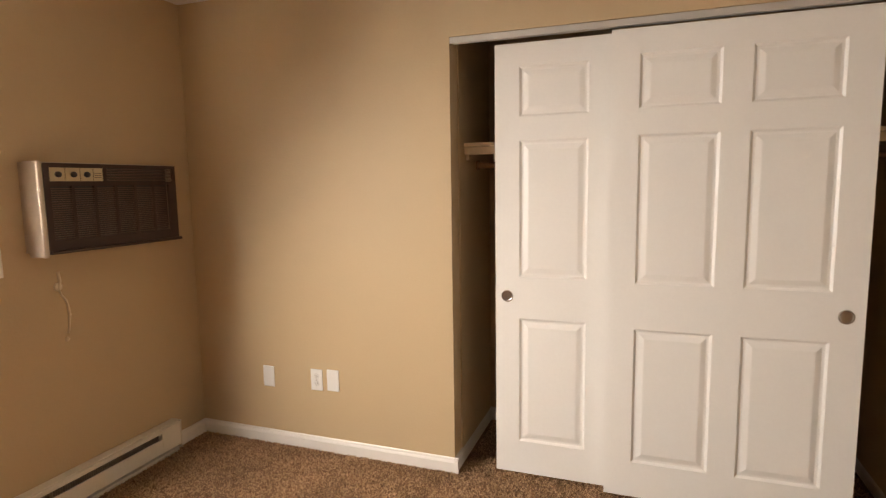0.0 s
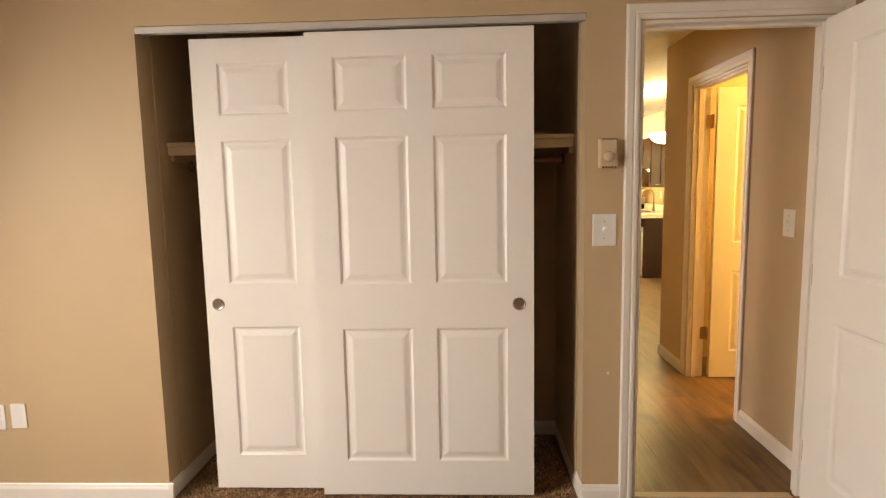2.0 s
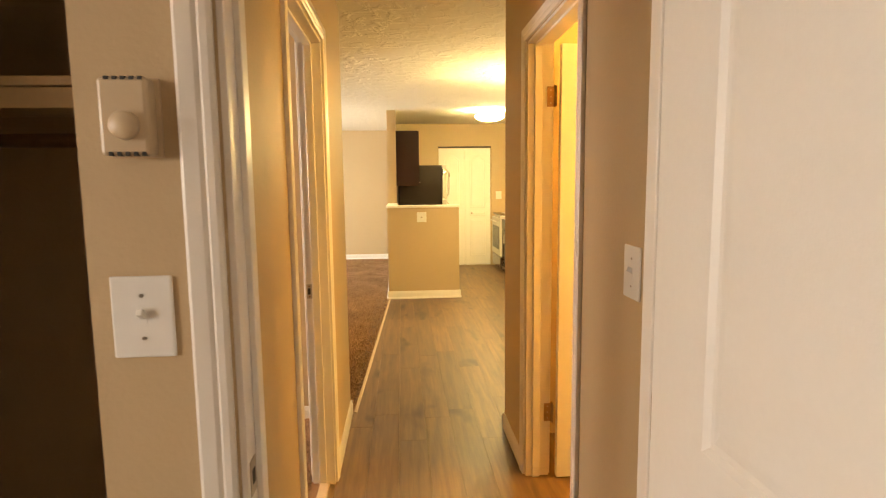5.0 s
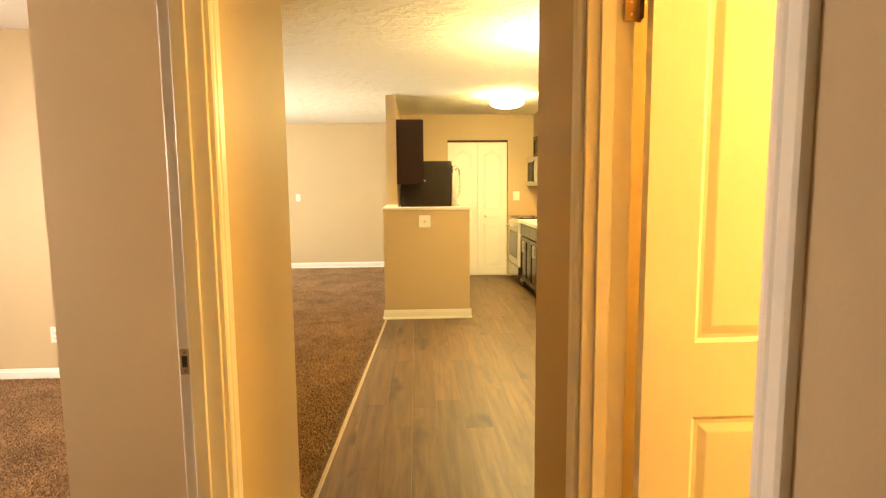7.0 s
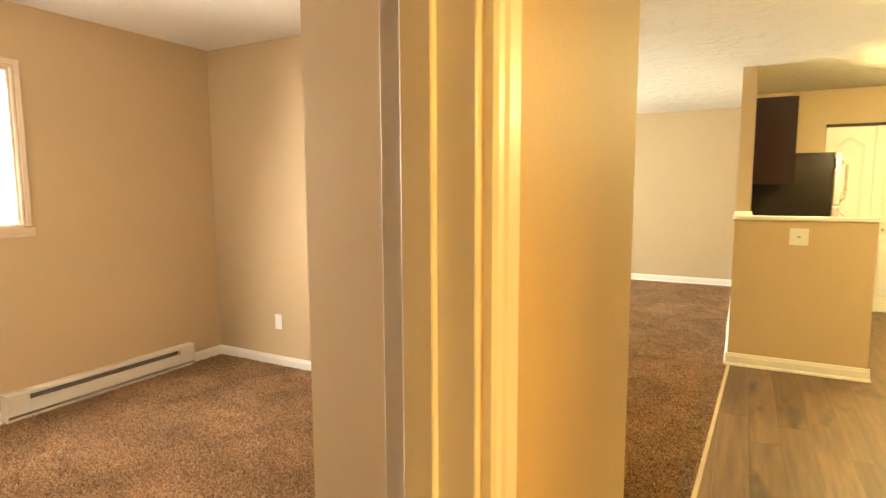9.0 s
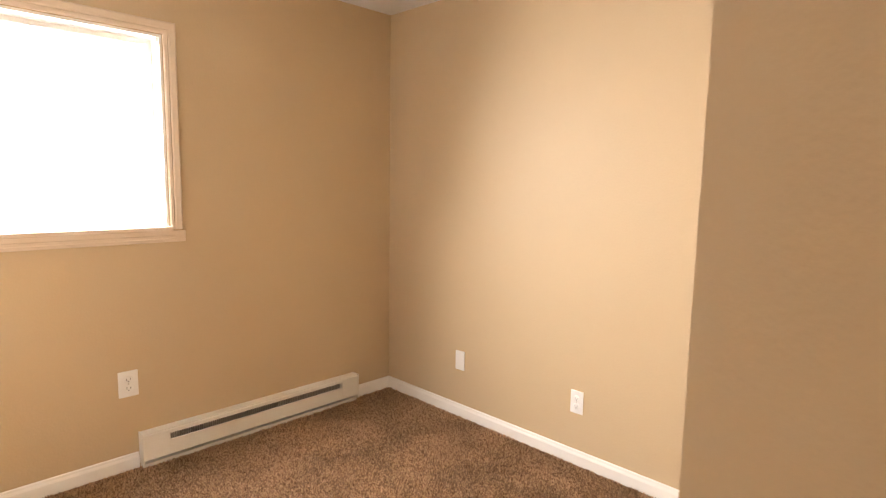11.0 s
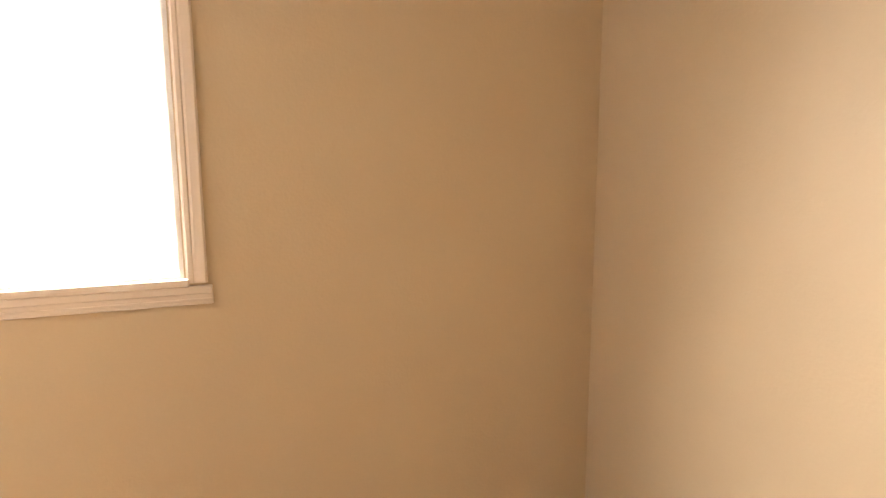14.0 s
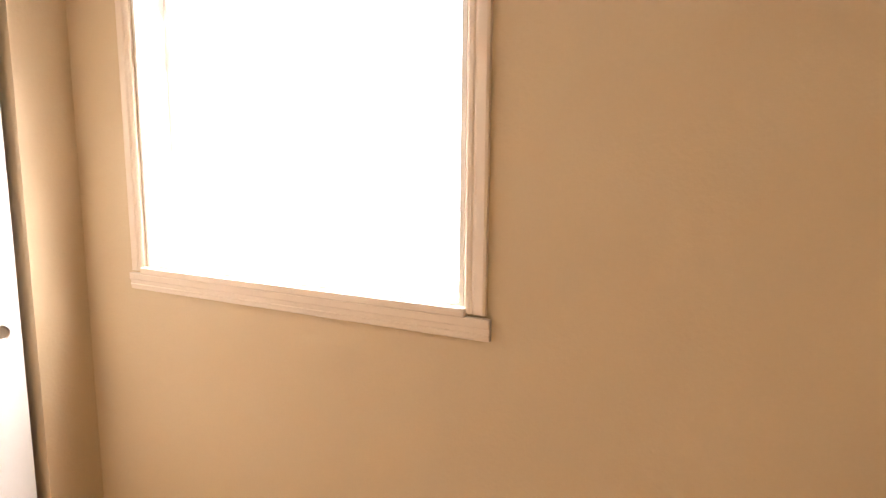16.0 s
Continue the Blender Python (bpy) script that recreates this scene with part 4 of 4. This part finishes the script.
def shaker(owner, name, x, y0, y1, z0, z1, face, material=ESPRESSO):
    """A framed door or drawer front on plane x; face is -1 towards -x or +1."""
    d = part(name, slab(y0, y1, z0, z1, [(y0 + 0.055, y1 - 0.055, z0 + 0.055, z1 - 0.055)] if z1 - z0 > 0.2 else [], lambda u, v, q: (x + face * (q - 0.0), u, v), 0.019), material, owner)
    if z1 - z0 > 0.2:
        sub("inset_panel", block(min(x, x + face * 0.010), max(x, x + face * 0.010), y0 + 0.0552, y1 - 0.0552, z0 + 0.0552, z1 - 0.0552), material, d)
    return d


def base_unit(y0, y1, doors, label):
    u = thing("base_cabinet", label, "cabinet", ((CX + 4.05) / 2, (y0 + y1) / 2, 0), "kitchen base cabinets")
    part("body", block(CX + 0.021, 4.058, y0 + .001, y1 - .001, 0.10, 0.862, 0.001), ESPRESSO, u)
    part("toe_kick", block(CX + 0.085, 4.058, y0 + .001, y1 - .001, 0.003, 0.10), BLACKMATT, u)
    w = (y1 - y0) / doors
    for k in range(doors):
        a, b_ = y0 + k * w + 0.004, y0 + (k + 1) * w - 0.004
        dr = shaker(u, "drawer", CX + 0.0195, a, b_, 0.70, 0.85, -1)
        shaker(u, "door", CX + 0.0195, a, b_, 0.115, 0.685, -1)
        e = b_ - 0.03 if k % 2 == 0 else a + 0.03
        bar_handle(u, (CX, e, 0.50), (CX, e, 0.64), (-0.028, 0, 0))
    return u


base_unit(8.935, 9.58, 2, "dark espresso base cabinet with framed doors under the sink")
base_unit(9.582, 10.205, 2, "dark espresso base cabinet with framed doors beside the range")
endp = thing("end_panel", "dark espresso end panel of the kitchen counter", "panel", (3.74, 8.285, 0))
part("board", block(CX + 0.0, 4.058, 8.275, 8.297, 0.003, 0.862, 0.001), ESPRESSO, endp)
part("toe_skirting", block(CX + 0.03, 4.058, 8.268, 8.2745, 0.003, 0.09, 0.001), ESPRESSO, endp)

dw = thing("dishwasher", "stainless dishwasher with a black control strip and white kick plate", "dishwasher", (3.7, 8.6, 0))
part("body", block(CX + 0.03, 4.0, 8.302, 8.93, 0.10, 0.86), BLACKMATT, dw)
part("door", block(CX - 0.018, CX + 0.03, 8.335, 8.929, 0.155, 0.735, 0.006), DISHSTEEL, dw, "glossy stainless door")
part("edge_strip", block(CX - 0.016, CX + 0.03, 8.303, 8.334, 0.155, 0.735, 0.004), APPLIANCE, dw, "white edge strip")
cp = part("control_panel", block(CX - 0.024, CX + 0.03, 8.303, 8.929, 0.738, 0.858, 0.006), BLACKGLOSS, dw, "glossy black control strip")
sub("dial", lathe([(0.0, 0.016), (0.018, 0.014), (0.022, 0.0)], Matrix.Translation((CX - 0.024, 8.42, 0.80)) @ Matrix.Rotation(radians(-90), 4, "Y"), 20), APPLIANCE, cp)
for k in range(4):
    sub("button", block(CX - 0.0275, CX - 0.023, 8.62 + k * 0.05, 8.65 + k * 0.05, 0.792, 0.808, 0.001), APPLIANCE, cp)
part("kick_plate", block(CX + 0.0, CX + 0.03, 8.303, 8.929, 0.03, 0.15, 0.003), APPLIANCE, dw)

ct = thing("countertop", "cream laminate countertop with a backsplash lip", "countertop", (3.74, 9.2, 0.864))
part("slab", slab(CX - 0.03, 4.058, 8.255, 10.208, [(3.50, 3.93, 8.98, 9.74)], lambda u, v, d: (u, v, 0.864 + d), 0.038), LAMINATE, ct)
part("backsplash", block(4.03, 4.058, 8.256, 10.208, 0.902, 1.0, 0.005), LAMINATE, ct)
sink = thing("sink", "stainless steel double bowl kitchen sink set in the counter", "sink", (3.71, 9.36, 0.75))
part("rim", slab(3.485, 3.945, 8.965, 9.755, [(3.515, 3.865, 8.995, 9.345), (3.515, 3.865, 9.375, 9.725)], lambda u, v, d: (u, v, 0.9025 + d), 0.004), STEEL, sink)
for ya, yb in ((8.995, 9.345), (9.375, 9.725)):
    bowl = part("bowl", slab(ya, yb, 3.515, 3.865, [], lambda u, v, d: (v, u, 0.74 + d), 0.003), STEEL, sink)
    walls = slab(ya - 0.004, yb + 0.004, 3.511, 3.869, [(ya, yb, 3.515, 3.865)], lambda u, v, d: (v, u, 0.74 + d), 0.163)
    sub("bowl_wall", walls, STEEL, bowl)
    sub("drain", lathe([(0.0, 0.7435), (0.035, 0.7435), (0.042, 0.7455), (0.045, 0.7435)], Matrix.Translation((3.69, (ya + yb) / 2, 0)), 20), STEEL, bowl)

fa = thing("faucet", "tall satin nickel gooseneck kitchen faucet", "faucet", (3.905, 9.34, 0.9065))
part("base", lathe([(0.0, 0.9068), (0.028, 0.9068), (0.028, 0.914), (0.02, 0.93), (0.018, 0.98), (0.014, 0.985), (0.0, 0.985)], Matrix.Translation((3.905, 9.34, 0)), 24), NICKEL, fa)
neck = [(3.905, 9.34, 0.98), (3.905, 9.34, 1.16)]
for k in range(1, 13):
    a = math.pi * k / 12
    neck.append((3.905 - 0.095 * (1 - math.cos(a)), 9.34 + 0.02 * (1 - math.cos(a)), 1.16 + 0.10 * math.sin(a)))
neck.append((3.712, 9.382, 1.10))
part("spout", tube(neck, 0.0125, 14), NICKEL, fa)
part("spray_head", rod((3.712, 9.382, 1.105), (3.710, 9.383, 1.03), 0.016, 18, 0.019), NICKEL, fa)
part("lever", rod((3.905, 9.325, 0.95), (3.895, 9.245, 0.985), 0.006, 10), NICKEL, fa)

rg = thing("range", "white electric range with a black oven window and cooktop", "range", (3.7, 10.6, 0))
part("body", block(CX + 0.01, 4.05, 10.212, 10.962, 0.06, 0.895, 0.003), APPLIANCE, rg)
part("cooktop", block(CX - 0.02, 4.05, 10.212, 10.962, 0.895, 0.915, 0.005), BLACKGLOSS, rg, "black glass cooktop")
od = part("oven_door", block(CX - 0.03, CX + 0.01, 10.215, 10.959, 0.26, 0.86, 0.006), APPLIANCE, rg)
sub("oven_window", block(CX - 0.033, CX - 0.029, 10.30, 10.874, 0.36, 0.72, 0.001), BLACKGLOSS, od)
sub("oven_handle", rod((CX - 0.07, 10.27, 0.80), (CX - 0.07, 10.904, 0.80), 0.011, 14), STEEL, od)
sub("handle_post", rod((CX - 0.03, 10.30, 0.80), (CX - 0.07, 10.30, 0.80), 0.008, 10), STEEL, od)
sub("handle_post", rod((CX - 0.03, 10.874, 0.80), (CX - 0.07, 10.874, 0.80), 0.008, 10), STEEL, od)
part("drawer", block(CX - 0.026, CX + 0.01, 10.215, 10.959, 0.065, 0.25, 0.006), DISHSTEEL, rg, "glossy steel range drawer")
part("foot", block(CX + 0.06, 4.0, 10.25, 10.92, 0.003, 0.06), BLACKMATT, rg)
part("back_riser", block(3.962, 4.05, 10.214, 10.960, 0.915, 0.985, 0.004), BLACKGLOSS, rg)
bg = part("back_guard", block(3.955, 4.05, 10.212, 10.962, 0.986, 1.100, 0.010), STEEL, rg, "brushed steel control panel")
for k in range(4):
    y = 10.29 + (k if k < 2 else k + 3.6) * 0.085
    sub("knob", lathe([(0.0, 0.022), (0.016, 0.02), (0.019, 0.0)], Matrix.Translation((3.955, y, 1.045)) @ Matrix.Rotation(radians(-90), 4, "Y"), 18), BLACKMATT, bg)
sub("clock_panel", block(3.952, 3.956, 10.49, 10.68, 1.015, 1.075, 0.0005), BLACKGLOSS, bg)
for dx, dy, r in ((3.58, 10.40, 0.09), (3.58, 10.77, 0.075), (3.82, 10.40, 0.075), (3.82, 10.77, 0.09)):
    part("burner", lathe([(r - 0.006, 0.9153), (r, 0.9157), (r + 0.002, 0.9153)], Matrix.Translation((dx, dy, 0)), 32), STEEL, rg)


def upper_unit(x0, x1, y0, y1, z0, z1, doors, face, label):
    """A wall cabinet whose front looks towards face (+1 or -1 along x)."""
    u = thing("wall_cabinet", label, "cabinet", ((x0 + x1) / 2, (y0 + y1) / 2, z0), "kitchen wall cabinets")
    fx = x1 if face > 0 else x0
    part("body", block(x0 + (0.02 if face < 0 else 0), x1 - (0.02 if face > 0 else 0), y0 + .001, y1 - .001, z0, z1, 0.001), ESPRESSO, u)
    w = (y1 - y0) / doors
    for k in range(doors):
        a, b_ = y0 + k * w + 0.003, y0 + (k + 1) * w - 0.003
        shaker(u, "door", fx - face * 0.0195, a, b_, z0 + 0.004, z1 - 0.004, face)
        e = b_ - 0.03 if k % 2 == 0 else a + 0.03
        bar_handle(u, (fx, e - 0.02, z0 + 0.045), (fx, e + 0.02, z0 + 0.045), (face * 0.022, 0, 0), 0.004)
    return u


UX = 3.765
upper_unit(UX, 4.058, 8.28, 9.17, 1.29, 2.058, 2, -1, "tall dark espresso wall cabinet with framed doors")
upper_unit(UX, 4.058, 9.172, 9.948, 1.585, 2.058, 2, -1, "short dark espresso wall cabinet above the sink")
upper_unit(UX, 4.058, 9.95, 10.26, 1.29, 2.058, 1, -1, "narrow dark espresso wall cabinet beside the microwave")
upper_unit(UX, 4.058, 10.262, 11.07, 1.75, 2.058, 2, -1, "short dark espresso wall cabinet above the microwave")
upper_unit(1.812, 2.125, 9.37, 10.25, 1.378, 2.12, 2, 1, "dark espresso wall cabinet hung beside the refrigerator")

mw = thing("microwave", "stainless over-the-range microwave with a dark window", "microwave", (3.86, 10.65, 1.335))
part("case", block(3.69, 4.056, 10.268, 11.03, 1.335, 1.746, 0.004), BLACKMATT, mw, "dark microwave case")
md = part("door", block(3.668, 3.69, 10.47, 11.028, 1.345, 1.742, 0.005), PALESTEEL, mw)
sub("window", block(3.664, 3.669, 10.55, 10.97, 1.41, 1.68, 0.001), BLACKGLOSS, md)
sub("door_handle", tube([(3.668, 10.51, 1.40), (3.644, 10.51, 1.43), (3.640, 10.51, 1.545), (3.644, 10.51, 1.66), (3.668, 10.51, 1.69)], 0.011, 12), BLACKMATT, md, "black curved microwave handle")
kp = part("keypad", block(3.668, 3.69, 10.27, 10.466, 1.345, 1.742, 0.005), PALESTEEL, mw, "stainless control strip")
for r in range(5):
    for c in range(3):
        sub("key", block(3.6655, 3.669, 10.30 + c * 0.05, 10.335 + c * 0.05, 1.40 + r * 0.05, 1.425 + r * 0.05), STEEL, kp)
part("lamp_lens", block(3.80, 3.90, 10.45, 10.60, 1.330, 1.3345), HOODGLASS, mw, "lit warm hood lamp")
ucl = thing("under_cabinet_light", "lit warm light strip under the short wall cabinet", "light strip", (3.95, 9.56, 1.56))
part("housing", block(3.90, 3.98, 9.36, 9.76, 1.564, 1.584, 0.002), PLATE, ucl)
part("tube", rod((3.94, 9.39, 1.556), (3.94, 9.73, 1.556), 0.008, 12), UNDERGLASS, ucl, "lit warm tube")

fr = thing("refrigerator", "black refrigerator with stainless doors beside the half wall", "refrigerator", (2.2, 10.68, 0))
part("cabinet", block(1.83, 2.505, 10.30, 11.05, 0.03, 1.685, 0.006), BLACKGLOSS, fr, "glossy black side")
part("plinth", block(1.86, 2.47, 10.32, 11.03, 0.003, 0.03), BLACKMATT, fr)
for z0, z1, hz0, hz1 in ((0.06, 1.16, 0.72, 1.12), (1.175, 1.688, 1.21, 1.60)):
    d = part("door", block(2.51, 2.575, 10.302, 11.048, z0, z1, 0.012), STEEL, fr, "stainless steel door")
    sub("handle", tube([(2.575, 10.36, hz0), (2.615, 10.36, hz0 + 0.03), (2.62, 10.36, (hz0 + hz1) / 2), (2.615, 10.36, hz1 - 0.03), (2.575, 10.36, hz1)], 0.011, 12), STEEL, d)


# ---- pantry doors with arched panels ----
def arched(u0, u1, v0, v1, rise, place):
    c = bmesh.new()
    prof = [(0.0, 0.0), (0.005, -0.005), (0.012, -0.006), (0.018, -0.001), (0.036, -0.006), (0.04, -0.006)]
    rings = []
    for o, d in prof:
        a, b_, lo, hi = u0 + o, u1 - o, v0 + o, v1 - o
        pts = [(a, lo), (b_, lo)]
        n = 12 if rise else 1
        for k in range(n + 1):
            s = k / n
            pts.append((b_ + (a - b_) * s, hi - rise * (0.5 + 0.5 * math.cos(2 * math.pi * s)) if rise else hi))
        rings.append([c.verts.new(place(u, v, d)) for u, v in pts])
    n = len(rings[0])
    for p, q in zip(rings, rings[1:]):
        for k in range(n):
            c.faces.new((p[k], p[(k + 1) % n], q[(k + 1) % n], q[k]))
    c.faces.new(rings[-1])
    bmesh.ops.recalc_face_normals(c, faces=c.faces)
    return c


pantry = thing("bifold_door", "white bifold pantry door with arched panels, closed", "door", (2.945, 11.1, 0.012))
for k in range(2):
    a, b_ = 2.508 + k * 0.439, 2.508 + (k + 1) * 0.439 - 0.004
    lf = part("leaf", block(a, b_, 11.095, 11.127, 0.015, 1.985, 0.002), DOORWHITE, pantry)
    for v0, v1, rise in ((0.99, 1.87, 0.07), (0.855, 0.935, 0.0), (0.17, 0.80, 0.0)):
        sub("panel", arched(a + 0.085, b_ - 0.085, v0, v1, rise, lambda u, v, d: (u, 11.0948 + d, v)), DOORWHITE, lf)
part("knob", lathe([(0.0, 0.03), (0.012, 0.028), (0.015, 0.02), (0.008, 0.008), (0.01, 0.0)], Matrix.Translation((3.06, 11.095, 0.90)) @ Matrix.Rotation(radians(90), 4, "X"), 16), NICKEL, pantry)
part("top_track", block(2.502, 3.388, 11.095, 11.125, 1.995, 2.018), SLOT, pantry)

# ---- carpet edge strip between living room carpet and planks ----
b = bmesh.new()
for (xa, ya), (xb, yb) in (((1.555, 4.99), (1.70, 8.43)),):
    lo = [b.verts.new(p) for p in ((xa, ya, -0.001), (xa + 0.026, ya, -0.001), (xb + 0.026, yb, -0.001), (xb, yb, -0.001))]
    hi = [b.verts.new(p) for p in ((xa + 0.004, ya, 0.009), (xa + 0.019, ya, 0.007), (xb + 0.019, yb, 0.007), (xb + 0.004, yb, 0.009))]
    b.faces.new(hi), b.faces.new(lo[::-1])
    for k in range(4):
        b.faces.new((lo[k], lo[(k + 1) % 4], hi[(k + 1) % 4], hi[k]))
bmesh.ops.recalc_face_normals(b, faces=b.faces)
structure("carpet_edge_trim", b, STRIP)
structure("door_threshold", block(1.612, 2.298, 2.585, 2.625, -0.001, 0.015, 0.003), STRIP)
structure("second_door_threshold", block(1.47, 1.515, 3.422, 4.168, -0.001, 0.015, 0.003), STRIP)


# ---- carpet pile: leaning tufts ----
def pile(name, regions, count, seed, label, base=0.0, slope=None):
    rng = np.random.default_rng(seed)
    areas = np.array([(r[1] - r[0]) * (r[3] - r[2]) for r in regions])
    pick = rng.choice(len(regions), count, p=areas / areas.sum())
    reg = np.array(regions)[pick]
    x = reg[:, 0] + rng.random(count) * (reg[:, 1] - reg[:, 0])
    y = reg[:, 2] + rng.random(count) * (reg[:, 3] - reg[:, 2])
    if slope:
        keep = x < slope[0] + (y - slope[1]) * slope[2]
        x, y = x[keep], y[keep]
        count = len(x)
    a = rng.random(count) * 2 * np.pi
    lean = rng.normal(0, 0.005, (count, 2))
    h = base + rng.uniform(0.005, 0.011, count)
    w = rng.uniform(0.0016, 0.0034, count)
    dx, dy = np.cos(a) * w, np.sin(a) * w
    v = np.empty((count, 4, 3))
    v[:, 0] = np.c_[x - dx, y - dy, np.full(count, base - 0.001)]
    v[:, 1] = np.c_[x + dx, y + dy, np.full(count, base - 0.001)]
    v[:, 2] = np.c_[x + dx * 0.7 + lean[:, 0], y + dy * 0.7 + lean[:, 1], h]
    v[:, 3] = np.c_[x - dx * 0.7 + lean[:, 0] * 1.2, y - dy * 0.7 + lean[:, 1] * 1.2, h - 0.0005]
    me = bpy.data.meshes.new(name)
    me.vertices.add(count * 4)
    me.vertices.foreach_set("co", v.ravel())
    me.loops.add(count * 4)
    me.loops.foreach_set("vertex_index", np.arange(count * 4, dtype=np.int32))
    me.polygons.add(count)
    me.polygons.foreach_set("loop_start", np.arange(0, count * 4, 4, dtype=np.int32))
    me.update(calc_edges=True)
    me.materials.append(PILE)
    return tagged(new(name, me), label, "carpet", "", "stuff")


pile("carpet_pile", [(XW + 0.02, 2.2, 0.9, 2.548), (-0.42, 1.35, 2.56, 3.2)], 240000, 1, "brown frieze carpet pile in the first bedroom", 0.009)
pile("carpet_pile", [(XW + 0.02, 0.65, 3.98, YN - 0.015), (0.5, 1.43, 3.42, 4.91)], 340000, 2, "brown frieze carpet pile in the second bedroom", 0.009)
pile("carpet_pile", [(0.76, 1.69, 5.0, 12.18), (-1.0, 0.76, 6.95, 12.18)], 360000, 3, "brown frieze carpet pile in the living room", 0.0, (1.557, 4.99, 0.0421))

# ---- vinyl planks, laid along the hall ----
plank_floor = structure("floor_planks", block(1.541, 4.058, 2.626, 11.76, -0.011, -0.004), STRIP)
PW, PL = 0.152, 1.22
shapes = {}
rng = random.Random(4)
x = 1.535
while x < 4.06:
    y = 2.626 - rng.random() * PL
    xa, xb = max(x, 1.541), min(x + PW, 4.056)
    while y < 11.1:
        ya, yb = max(y, 2.627), min(y + PL, 11.09)
        y += PL
        if yb - ya < 0.02 or xb - xa < 0.02 or (xa > XR - 0.02 and ya < 4.60):
            if xa > XR - 0.02 and yb > 4.75:
                ya = 4.71
            else:
                continue
        # planks stop at the carpet edge strip
        lim = 1.555 + (ya - 4.9) * 0.041 if ya > 4.9 else 0
        if xb < lim + 0.02 or (ya > 8.5 and xb < 1.80):
            continue
        key = (round(xb - xa, 3), round(yb - ya, 3))
        if key not in shapes:
            me = bpy.data.meshes.new("plank")
            g = 0.0004
            pb = block(g, key[0] - g, g, key[1] - g, -0.004, 0.0022, 0.0003, segments=1)
            pb.to_mesh(me)
            pb.free()
            me.materials.append(PLANK)
            shapes[key] = me
        p = new("plank", shapes[key])
        p.location = (xa, ya, 0)
        p.parent = plank_floor
    x += PW
